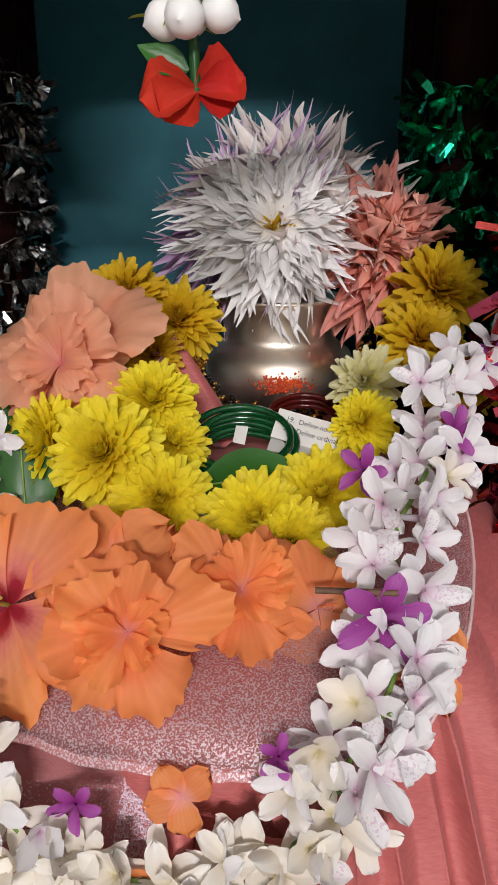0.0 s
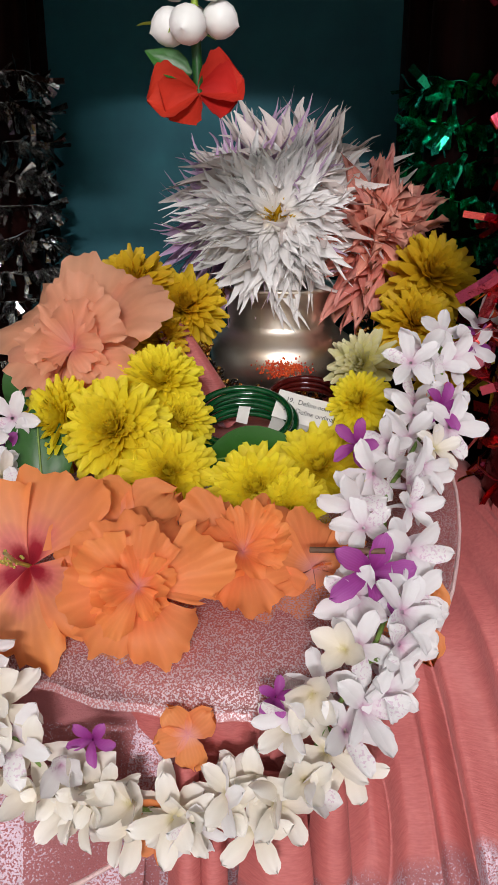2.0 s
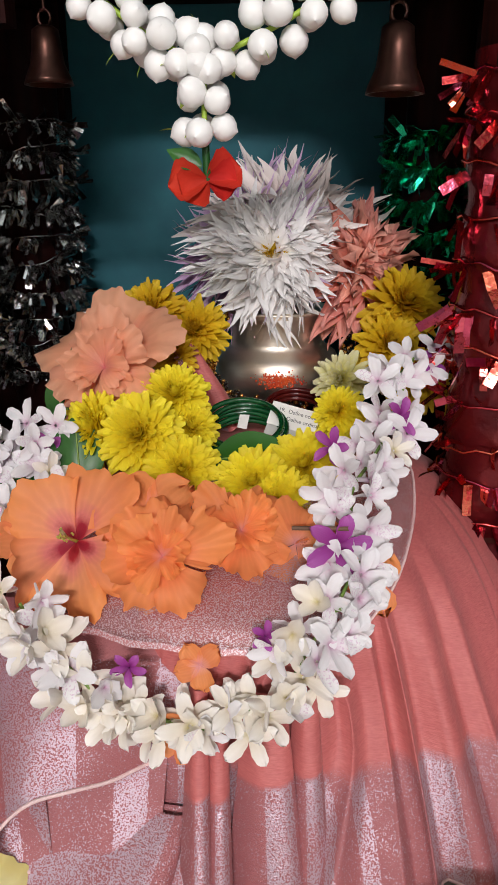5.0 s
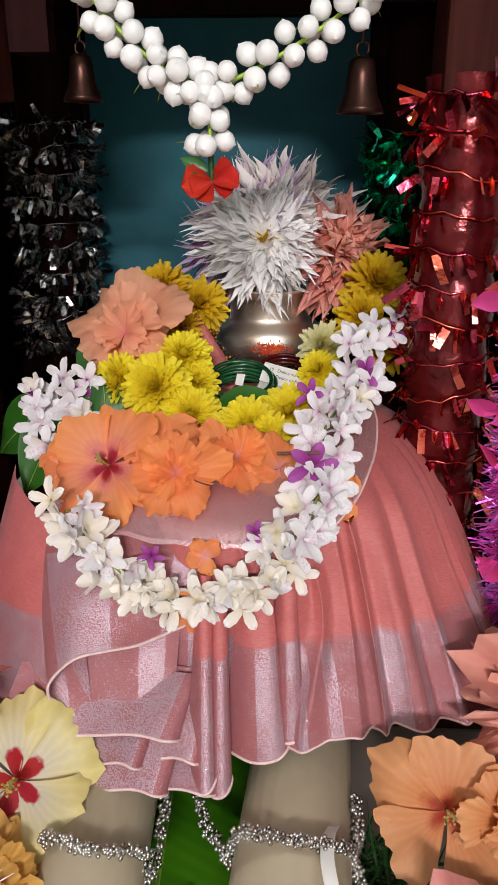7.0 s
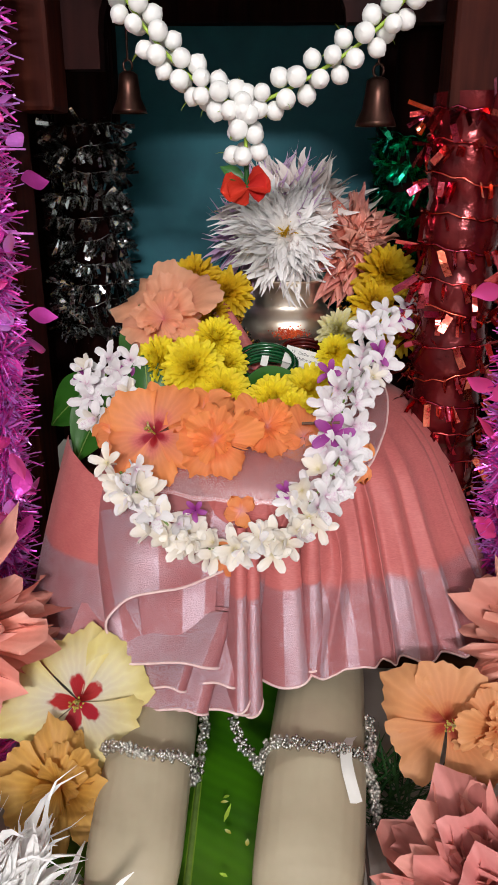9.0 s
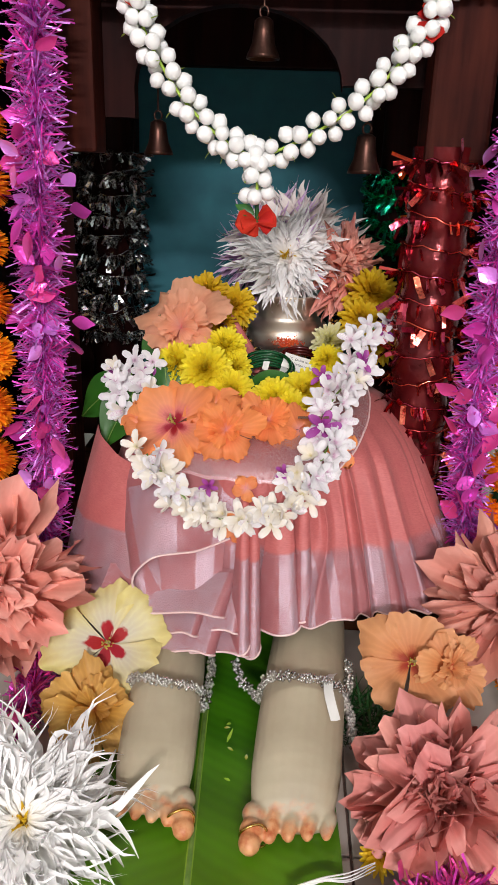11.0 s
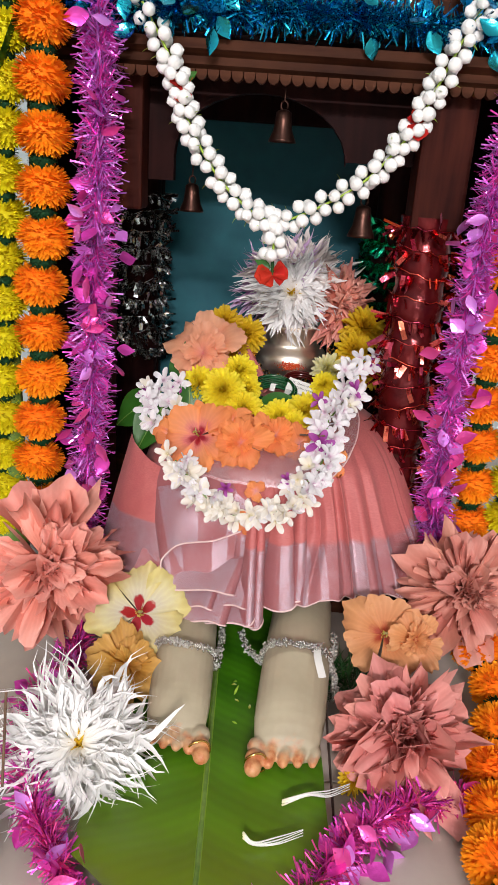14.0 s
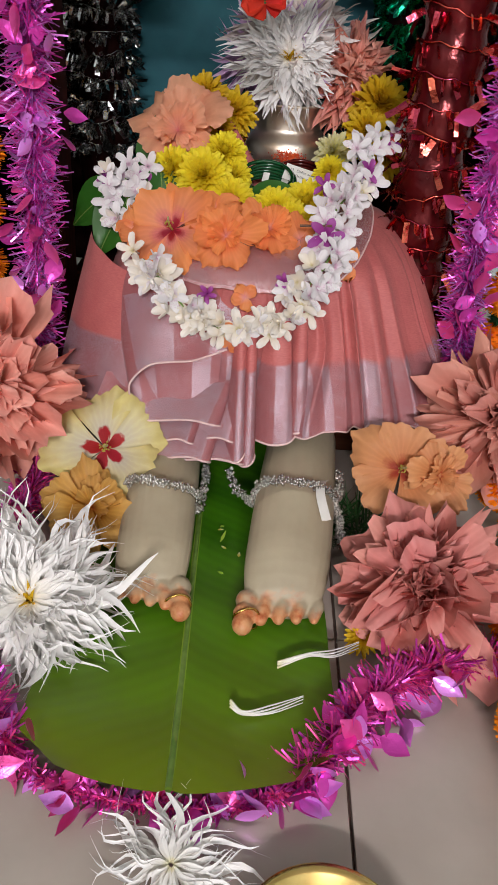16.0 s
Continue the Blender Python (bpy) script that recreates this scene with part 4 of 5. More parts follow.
def bud_garland():
    q = random.Random(21)
    ob = thing("bud_garland", Matrix.Identity(4), "white flower bud garland hung in a V before the shrine", "garland")
    arms = [smooth_path([(-0.205, 0.30, 0.775), (-0.171, 0.30, 0.714), (-0.140, 0.30, 0.663), (-0.126, 0.30, 0.625), (-0.113, 0.30, 0.592), (-0.085, 0.30, 0.549), (-0.051, 0.30, 0.517), (-0.016, 0.30, 0.498)], 30),
            smooth_path([(0.205, 0.30, 0.775), (0.184, 0.30, 0.731), (0.165, 0.30, 0.693), (0.146, 0.30, 0.649), (0.130, 0.30, 0.612), (0.109, 0.30, 0.582), (0.078, 0.30, 0.549), (0.033, 0.30, 0.520), (-0.010, 0.30, 0.500)], 30),
            smooth_path([(-0.014, 0.30, 0.496), (-0.014, 0.30, 0.468)], 3)]
    for a, arm in enumerate(arms):
        tan = np.gradient(arm, axis=0)
        part("thread", tube(Geo(), arm, 0.0015, 5).mesh("thread", [M["sepal"]]), ob)
        for i, (p, t) in enumerate(zip(arm, tan)):
            t = V3(t).normalized()
            s = t.cross(V3((0, 1, 0))).normalized()
            n = t.cross(s)
            k = 3 if a < 2 else 4
            for j in range(k):
                an = 2 * math.pi * (j + 0.5 * (i % 2)) / k + q.uniform(-0.25, 0.25)
                d = s * math.cos(an) + n * math.sin(an)
                c = V3(p) + d * 0.0098 + t * q.uniform(-0.003, 0.003)
                part("bud", q.choice(buds), ob, m=facing(c, d + t * q.uniform(-0.4, 0.4), q.uniform(0, 360), q.uniform(0.86, 1.04)))
                if q.random() < 0.35:
                    part("sepal", sepal_mesh, ob, m=facing(V3(p) + d * 0.014, t + d * 0.3, q.uniform(0, 360)))
    # cloth bows on the arms and under the drop
    for c, w in (((-0.125, 0.296, 0.632), 0.017), ((0.130, 0.296, 0.612), 0.017), ((-0.013, 0.298, 0.4425), 0.020)):
        at = facing(c, (0.1, -0.9, 0.35), -90 if w < 0.018 else 14)
        for az, L in ((0.15, 1.0), (3.0, 1.05), (-0.4, 0.8), (3.6, 0.8)):
            g = Geo().grid(petal(w * L, w * 0.62, -0.30, 0.6, az, 0, 0.7, "round", 12, 11, w * 0.012))
            part("cloth_petal", g.mesh("cloth_petal", [M["red_cloth"]]), ob, "red cloth petal", at)
        g = Geo()
        for az in ((2.75,) if w > 0.018 else (0.6,)):
            g.grid(petal(w * 1.0, w * 0.28, 0.1, 0.3, az, w * 0.15, 0.2, "leaf", 6, 5))
        part("cloth_leaf", g.mesh("cloth_leaf", [M["green_leaf"]]), ob, "green cloth leaf", facing(V3(c) + V3((0, 0.002, 0.006)), (0.0, -0.9, 0.2)))
    part("stalk", tube(Geo(), [(-0.014, 0.30, 0.466), (-0.013, 0.30, 0.442)], 0.0022, 6).mesh("stalk", [M["dark_leaf"]]), ob)
    return ob


bud_garland()


# ---- banana leaf, statue feet, anklets ----
def banana_leaf():
    ob = thing("banana_leaf", Matrix.Identity(4), "fresh green banana leaf laid on the marble floor", "leaf")
    rows = []
    n, k = 34, 21
    for i in range(n):
        t = i / (n - 1)
        y = -0.164 + 0.50 * t
        half = 0.114 * math.sqrt(max(0.0, 1 - (1 - t / 0.09) ** 2.8)) if t < 0.09 else 0.114
        half = max(half, 0.080)
        xc = -0.033 - 0.014 * t
        row = []
        for j in range(k):
            s = -1 + 2 * j / (k - 1)
            z = 0.002 + 0.004 * abs(s) ** 1.5 + 0.0018 * math.sin(t * 34 + s * 3) * abs(s) + 0.004 * math.exp(-(s / 0.05) ** 2) + 0.012 * max(0.0, 1 - t / 0.16)
            yy = y + 0.012 * (abs(s) ** 2) * (1 if t < 0.3 else 0) * (1 - t / 0.3)
            row.append((xc + s * half * (1.0 if s > 0 else 0.95), yy, z))
        rows.append(row)
    g = Geo().grid([list(c) for c in zip(*rows)])
    me = g.mesh("blade", [M["banana"]])
    part("blade", me, ob)
    part("midrib", tube(Geo(), [(-0.033 - 0.014 * t, -0.163 + 0.50 * t, 0.004 + 0.012 * max(0.0, 1 - t / 0.16)) for t in np.linspace(0, 1, 12)], 0.0026, 6).mesh("midrib", [M["stem_green"]]), ob, "pale green midrib")
    return ob


banana_leaf()


def statue_foot(name, top, toe, rad, big, label, mat):
    """Leg lying on the leaf, flattening into a short foot with five small toes."""
    bm_pts = []
    n = 26
    for i in range(n):
        t = i / (n - 1)
        x = top[0] + (toe[0] - top[0]) * t
        y = top[1] + (toe[1] - top[1]) * t
        rz = rad * (1.0 - 0.10 * t - 0.42 * max(0, t - 0.6) / 0.4)
        rx = rad * (1.0 + 0.04 * math.sin(t * 3))
        nose = math.sqrt(max(0.12, 1 - (max(0, t - 0.80) / 0.20) ** 2 * 0.85))
        rz, rx = rz * nose, rx * (0.6 + 0.4 * nose)
        cz = 0.006 + rz
        bm_pts.append([(x + rx * math.cos(a), y, cz + rz * math.sin(a)) for a in np.linspace(0, 2 * math.pi, 26, endpoint=False)])
    g = Geo()
    g.grid([[(top[0], top[1], rad)] * 26] + bm_pts + [[(toe[0], toe[1] - 0.004, 0.012)] * 26], 0, True)
    for i in range(5):
        f = i / 4
        x = toe[0] - big * (0.80 - 1.62 * f) * rad
        L = (0.030, 0.017, 0.014, 0.012, 0.010)[i]
        w = (0.0105, 0.0075, 0.007, 0.0065, 0.006)[i]
        for c, s in ((0.0, 1.0), (0.45, 0.95), (0.8, 0.85)):
            ellipsoid(g, (x - big * 0.004 * c, toe[1] - L * c + 0.006, 0.018 - 0.004 * c), (w * s, 0.010, w * s * 0.95), 0, 8, 10)
    # fuse the toes and the leg into one plain skin
    ob = new(name, g.mesh(name, [mat]))
    mod = ob.modifiers.new("skin", "REMESH")
    mod.mode, mod.voxel_size, mod.use_smooth_shade = "VOXEL", 0.0016, True
    me = bpy.data.meshes.new_from_object(ob.evaluated_get(bpy.context.evaluated_depsgraph_get()))
    ob.modifiers.clear()
    ob.data = me
    return tagged(ob, label, "statue")


foot_r = statue_foot("statue_foot", (0.058, 0.235), (0.039, 0.006), 0.0360, 1, "cream painted statue foot with orange stained toes on the leaf", skin_mat("cream_plaster", 0.0))
foot_l = statue_foot("statue_foot", (-0.080, 0.235), (-0.073, 0.016), 0.0320, -1, "cream painted statue foot with orange stained toes on the leaf", skin_mat("cream_plaster_worn", 0.008))


def chain(g, pts, r, q, per=3):
    for p in pts:
        for _ in range(per):
            o = V3((q.uniform(-1, 1), q.uniform(-1, 1), q.uniform(-1, 1))) * r * 2.1
            ellipsoid(g, V3(p) + o, (r, r, r), 0, 5, 6)


def anklet(name, cx, y, rad, tails, label, tag_at=None):
    q = random.Random(int(1000 * abs(cx)))
    ob = thing(name, Matrix.Identity(4), label, "anklet", "anklets")
    g = Geo()
    ring = [(cx + (rad + 0.002) * math.cos(a), y + 0.010 * math.cos(a * 2 + 0.4) - 0.006 * math.sin(a), 0.006 + rad + (rad + 0.002) * math.sin(a)) for a in np.linspace(0.0, math.pi, 46)]
    chain(g, ring, 0.0016, q, 7)
    part("chain", g.mesh("chain", [M["silver"]]), ob)
    for tail in tails:
        g = Geo()
        chain(g, smooth_path(tail, 22), 0.0017, q, 7)
        part("chain_end", g.mesh("chain_end", [M["silver"]]), ob)
    if tag_at:
        pts = smooth_path(tag_at, 9)
        g = Geo().grid([[(p[0] - 0.004, p[1], p[2]), (p[0], p[1] - 0.001, p[2] + 0.001), (p[0] + 0.004, p[1] + 0.001, p[2] + 0.001)] for p in pts])
        part("paper_tag", g.mesh("paper_tag", [M["paper"]]), ob, "folded white paper tag")
    return ob


anklet("silver_anklet", 0.0485, 0.116, 0.0362, [[(0.012, 0.116, 0.044), (0.003, 0.132, 0.037), (-0.008, 0.148, 0.036), (-0.016, 0.165, 0.046)], [(0.086, 0.120, 0.044), (0.090, 0.135, 0.050), (0.091, 0.158, 0.056)], [(0.087, 0.122, 0.042), (0.091, 0.108, 0.034), (0.092, 0.090, 0.022)]], "beaded silver anklet with a paper tag round the statue foot", [(0.074, 0.122, 0.070), (0.069, 0.107, 0.0755), (0.068, 0.088, 0.075), (0.073, 0.066, 0.066)])
anklet("silver_anklet", -0.0766, 0.112, 0.0325, [[(-0.044, 0.111, 0.042), (-0.040, 0.113, 0.034), (-0.038, 0.140, 0.036), (-0.038, 0.158, 0.042), (-0.040, 0.172, 0.050)]], "beaded silver anklet draped over the statue foot")
for c, s in (((0.010, -0.006, 0.0155), 0.0108), ((-0.047, 0.004, 0.0155), 0.0108)):
    ring = [(c[0] + s * math.cos(a), c[1] + 0.002 * math.sin(2 * a), c[2] + s * math.sin(a)) for a in np.linspace(0, 2 * math.pi, 20)]
    tagged(new("toe_ring", tube(Geo(), ring, 0.0011, 6).mesh("toe_ring", [M["gold"]])), "thin gold toe ring on the statue foot", "ring", "toe rings")


# ---- the dressed idol: pink silk sari ----
LEVELS = [(0.086, 0.212, 0.164), (0.105, 0.207, 0.168), (0.125, 0.201, 0.176), (0.145, 0.195, 0.187), (0.165, 0.187, 0.198), (0.185, 0.178, 0.206), (0.205, 0.168, 0.212), (0.222, 0.157, 0.220), (0.234, 0.146, 0.240), (0.243, 0.135, 0.274), (0.250, 0.122, 0.325), (0.254, 0.10, 0.39), (0.252, 0.075, 0.45), (0.248, 0.05, 0.50)]


def gown_point(fi, v):
    """Point of the gown: fi from -1 (left side) over 0 (front) to 1 (right side), v from 0 (hem) to 1 (neck)."""
    x = v * (len(LEVELS) - 1)
    i = min(int(x), len(LEVELS) - 2)
    z, rx, fy = (np.array(LEVELS[i]) * (1 - (x - i)) + np.array(LEVELS[i + 1]) * (x - i))
    cy = max(0.40, fy + 0.05)
    a = fi * math.radians(118)
    c = math.cos(a)
    flat = 0.30 + 0.70 * min(1.0, v / 0.7)
    return V3((0.005 + rx * math.sin(a), cy - (cy - fy) * math.copysign(abs(c) ** flat, c), z))


def gown():
    ob = thing("sari", Matrix.Identity(4), "salmon pink silk sari with silver border draped in pleats", "sari")
    n, k = 34, 700
    rows = []
    for i in range(n):
        v = i / (n - 1)
        row = []
        for j in range(k):
            fi = -1 + 2 * j / (k - 1)
            p = gown_point(fi, v)
            a = fi * math.radians(118)
            out = V3((math.sin(a), -math.cos(a), 0))
            tan = V3((math.cos(a), math.sin(a), 0))
            amp = max(0.0, 1 - v / 0.72) ** 0.6
            # pleats run together at a gathered point on the front and open again above it
            squeeze = (0.42 if fi < 0.25 else 0.10) * math.exp(-((v - 0.34) / 0.20) ** 2)
            g = (fi - 0.25) / (1 - squeeze)
            if fi > -0.12:
                w = g * 39.0 + 0.8 * math.sin(g * 17.0) + 0.5 * math.sin(g * 41.0) + 1.1
                calm = 1.0 if g < 0.12 else max(0.55, 1.0 - (g - 0.12) * 3)
                size = (0.0080 + 0.0026 * math.sin(g * 19.0)) * amp * min(1, (fi + 0.12) * 6) * calm * (0.7 + 0.3 * min(1, v * 6))
                ridge = abs(math.sin(w))
                off = out * size * (ridge * 1.5 - 0.9 + 0.12 * math.sin(4 * w)) + tan * size * 0.45 * math.sin(2 * w + 0.6)
                off += out * (0.005 * max(0, 1 - v * 3) * math.sin(fi * 15.0 + 0.4) - 0.022 * squeeze * math.exp(-(g / 0.12) ** 2))
                off += V3((0, 0, max(0, 1 - v * 4) * (0.011 * min(1, max(0, g + 0.18) * 9) - 0.0015 * ridge)))
            else:
                off = out * amp * (0.004 * math.sin(fi * 14 + 1.0) + 0.0015 * math.sin(fi * 40))
            off -= out * 0.024 * max(0.0, min(1.0, (0.14 - fi) * 7)) * max(0.0, 1 - v / 0.62)
            row.append(p + off)
        rows.append(row)
    cols = [list(c) for c in zip(*rows)]
    part("skirt", Geo().grid(cols).mesh("skirt", [M["silk"]]), ob)
    part("hem_stitching", tube(Geo(), rows[0][::2], 0.0009, 5).mesh("hem_stitching", [M["hem"]]), ob, "pale stitched hem")

    def loft(name, hem, top, bulge, mat, rows_=16, samples=70, ripple=0.0, label=""):
        h, t = smooth_path(hem, samples), smooth_path(top, samples)
        out = []
        for j in range(samples):
            col = []
            for i in range(rows_):
                s = i / (rows_ - 1)
                p = h[j] * (1 - s) + t[j] * s
                p = p + np.array((0, -bulge * math.sin(math.pi * s) + ripple * (1 - s) * math.sin(j * 0.55), 0))
                col.append(p)
            out.append(col)
        part("hem_stitching", tube(Geo(), h, 0.0011, 5).mesh("hem_stitching", [M["hem"]]), ob, "pale stitched hem")
        return part(name, Geo().grid(out).mesh(name, [mat]), ob, label)

    fold = M["silk_fold"]
    # the broad end laid over the front, its hem turned back on itself
    loft("pallu_fold", [(-0.026, 0.204, 0.157), (-0.042, 0.200, 0.151), (-0.058, 0.190, 0.149), (-0.076, 0.180, 0.151), (-0.093, 0.172, 0.151), (-0.105, 0.168, 0.143), (-0.113, 0.167, 0.131), (-0.112, 0.170, 0.116), (-0.100, 0.172, 0.106), (-0.081, 0.172, 0.104), (-0.056, 0.174, 0.114), (-0.032, 0.186, 0.120)],
         [(-0.010, 0.236, 0.222), (-0.030, 0.236, 0.222), (-0.055, 0.236, 0.222), (-0.085, 0.240, 0.222), (-0.115, 0.252, 0.218), (-0.138, 0.266, 0.211), (-0.148, 0.280, 0.202), (-0.142, 0.262, 0.196), (-0.120, 0.232, 0.190), (-0.090, 0.226, 0.184), (-0.060, 0.230, 0.180), (-0.030, 0.232, 0.178)], 0.004, M["silk_pallu"], rows_=22, samples=110, label="folded front layer with silver border")
    loft("left_panel", [(-0.214, 0.262, 0.058), (-0.190, 0.220, 0.070), (-0.160, 0.192, 0.083), (-0.129, 0.178, 0.095), (-0.085, 0.172, 0.100)], [(-0.178, 0.322, 0.226), (-0.170, 0.300, 0.222), (-0.158, 0.282, 0.218), (-0.140, 0.262, 0.212), (-0.105, 0.240, 0.205)], 0.010, M["silk_panel"], ripple=0.0002, label="side panel with a broad silver border")
    for (xl, xr, z, y, up) in ((-0.150, -0.027, 0.099, 0.160, 0.030), (-0.110, -0.051, 0.081, 0.154, 0.03), (-0.080, -0.012, 0.084, 0.157, 0.04), (-0.120, -0.034, 0.067, 0.146, 0.035), (-0.100, -0.002, 0.064, 0.151, 0.03)):
        w = xr - xl
        loft("hem_fold", [(xl, y + 0.016, z + 0.003), (xl + w * 0.35, y + 0.004, z - 0.003), (xr - w * 0.25, y - 0.002, z + 0.004), (xr - w * 0.07, y - 0.006, z + 0.003), (xr, y + 0.001, z - 0.002), (xr - w * 0.06, y + 0.009, z - 0.007), (xr - w * 0.3, y + 0.010, z - 0.004), (xl + w * 0.1, y + 0.014, z - 0.006)],
             [(xl + 0.01, y + 0.036, z + up), (xl + w * 0.45, y + 0.034, z + up), (xr - w * 0.1, y + 0.031, z + up), (xr + 0.004, y + 0.029, z + up), (xr + 0.010, y + 0.033, z + up), (xr, y + 0.036, z + up), (xr - w * 0.3, y + 0.038, z + up), (xl + w * 0.15, y + 0.040, z + up)], 0.001, M["silk_band"], rows_=12)
    # narrow upright folds beside the stack
    for x, z, y, k in ((-0.010, 0.070, 0.150, 0.8), (0.000, 0.064, 0.154, 0.8), (0.028, 0.083, 0.166, 1.7), (0.046, 0.093, 0.174, 1.0)):
        loft("upright_fold", [(x - 0.016 * k, y + 0.010, z - 0.004), (x - 0.004 * k, y - 0.004, z - 0.003), (x + 0.006 * k, y - 0.004, z), (x + 0.010 * k, y + 0.006, z + 0.004), (x + 0.004 * k, y + 0.012, z + 0.005)], [(x - 0.010 * k, 0.208, 0.196), (x - 0.006 * k, 0.202, 0.197), (x - 0.001, 0.202, 0.197), (x + 0.002 * k, 0.206, 0.197), (x, 0.210, 0.197)], 0.002, fold, rows_=14, samples=40)
    # sheer pallu over the shoulder and breast
    g = []
    for i in range(40):
        f = i / 39
        fi = -0.45 + 1.03 * f
        lo = 0.48 + 0.88 * max(0, fi - 0.16)
        tip = max(0, (fi - 0.25) / 0.33) ** 2
        col = []
        for j in range(14):
            v = lo + (0.86 - lo) * j / 13
            p = gown_point(fi, v)
            a = fi * math.radians(118)
            col.append(p + V3((math.sin(a) * 0.007, -math.cos(a) * 0.007, 0.005 + 0.016 * tip)) + V3((0, 0, 0.0012 * math.sin(f * 60 + j))))
        g.append(col)
    rim = [col[0] for col in g[24:]] + g[-1]
    part("hem_stitching", tube(Geo(), rim, 0.0009, 5).mesh("hem_stitching", [M["hem"]]), ob, "pale stitched hem")
    tuck = []
    for i in range(14):
        t = i / 13
        a, b = V3((-0.062, 0.452, 0.322)).lerp(V3((-0.018, 0.432, 0.260)), t), V3((-0.046, 0.476, 0.322)).lerp(V3((0.000, 0.456, 0.260)), t)
        tuck.append([a.lerp(b, k / 6) + V3((0, -0.004, 0.003)) * math.sin(k * 1.4 + t * 2) for k in range(7)])
    part("shoulder_fold", Geo().grid(tuck).mesh("shoulder_fold", [M["silk"]]), ob, "pink silk fold tucked up beside the pot")
    part("sheer_end", Geo().grid(g).mesh("sheer_end", [M["net"]]), ob, "sheer pink net with silver threads")
    return ob


gown()

# the block under the dress and the neck
stand = thing("idol_stand", Matrix.Identity(4), "plain wooden stand under the dressed idol", "stand")
part("block", box("block", (-0.04, 0.50, 0.05), (0.085, 0.64, 0.2455), M["wood"], 0.004), stand)


# ---- the pot and what dresses it ----
POT = (0.022, 0.575, 0.246)


def pot():
    ob = thing("kalash_pot", Matrix.Translation(POT), "polished silver-brass pot with a round belly and short neck", "pot")
    k = 0.001
    prof = [(1, 0), (28, 0), (34, 3), (45, 10), (53, 20), (57, 31), (57, 41), (53, 49), (46, 54), (42.5, 57), (42, 61), (42.5, 74), (44, 82), (47, 86), (49, 88), (47, 90), (42, 88), (40, 80), (40, 60), (45, 45), (48, 30), (30, 6), (1, 5)]
    part("vessel", Geo().grid(lathe([(r * k, z * k) for r, z in prof], 64), 0, True).mesh("vessel", [M["pot"]]), ob)
    g, q = Geo(), random.Random(5)
    for i in range(420):
        a, h = q.gauss(0.10, 0.13), 0.034 + q.gauss(0, 0.0032)
        if q.random() < 0.3:
            a -= 0.2
        rr = 0.0568 - 0.05 * (max(0, h - 0.033)) ** 1.0
        ellipsoid(g, (rr * math.sin(a), -rr * math.cos(a), h), (q.uniform(0.0004, 0.0013),) * 3, 0, 4, 5)
    tagged(part("powder_mark", g.mesh("powder_mark", [M["kumkum"]]), ob, "smear of red and orange powder"), kind="stuff")
    return ob


pot()


def bead_necklace():
    ob = thing("bead_necklace", Matrix.Identity(4), "black and gold bead necklace hung round the pot", "necklace")
    path = smooth_path([(-0.022, 0.560, 0.338), (-0.036, 0.535, 0.316), (-0.040, 0.515, 0.300), (-0.030, 0.505, 0.283), (-0.010, 0.500, 0.270), (0.020, 0.498, 0.264), (0.055, 0.502, 0.270), (0.078, 0.520, 0.288), (0.082, 0.540, 0.310), (0.070, 0.560, 0.335)], 70)
    q = random.Random(3)
    g, b = Geo(), Geo()
    for i, p in enumerate(path):
        for j in range(5):
            o = np.array((q.uniform(-1, 1), q.uniform(-1, 0.3), q.uniform(-1, 1))) * 0.005
            ellipsoid(b if (i // 4 + j) % 2 else g, p + o, (0.0019,) * 3, 0, 5, 6)
    part("gold_strand", g.mesh("gold_strand", [M["gold"]]), ob)
    part("black_strand", b.mesh("black_strand", [M["black_bead"]]), ob)
    g = Geo()
    c = (-0.036, 0.500, 0.301)
    ellipsoid(g, c, (0.0085, 0.006, 0.0095), 0, 9, 12)
    for i in range(26):
        a = i * 2.4
        rr = 0.0095 * math.sqrt((i + 0.5) / 26)
        ellipsoid(g, (c[0] + rr * math.cos(a), c[1] - 0.005, c[2] + rr * math.sin(a)), (0.0016,) * 3, 0, 5, 6)
    part("pendant", g.mesh("pendant", [M["gold"]]), ob, "round filigree gold pendant")


bead_necklace()
wc = stamen_centre(0.024, 46, 2, M["gold_petal"])
flower("white_dahlia", facing((0.016, 0.540, 0.385), (0.0, -0.95, 0.30), 20), halves(shaggy_head(0.076, 140, 31, 0, 0.095, 0.9), M["white_petal"], 30, 18), "shaggy white dahlia with split petals set on the pot", centre=wc, centre_label="curled yellow stamens")
flower("white_dahlia", facing((0.030, 0.578, 0.408), (0.12, -0.62, 0.78), 70), halves(shaggy_head(0.102, 90, 32, 0, 0.085, 0.6), M["blush_petal"], 30, 18), "shaggy blush white dahlia standing up behind another")
flower("lilac_dahlia", facing((-0.010, 0.585, 0.392), (-0.62, -0.62, 0.46), 10), halves(shaggy_head(0.096, 100, 33, 0, 0.06, 0.6), M["lilac_petal"], 30, 18), "shaggy lilac dahlia behind the white one")
flower("coral_dahlia", facing((0.088, 0.556, 0.372), (0.42, -0.86, 0.28), 40), halves(broad_head(0.070, 110, 34, 0, 0.17, 0.8), M["coral_petal"], 77, 60), "coral dahlia with pointed petals beside the pot")

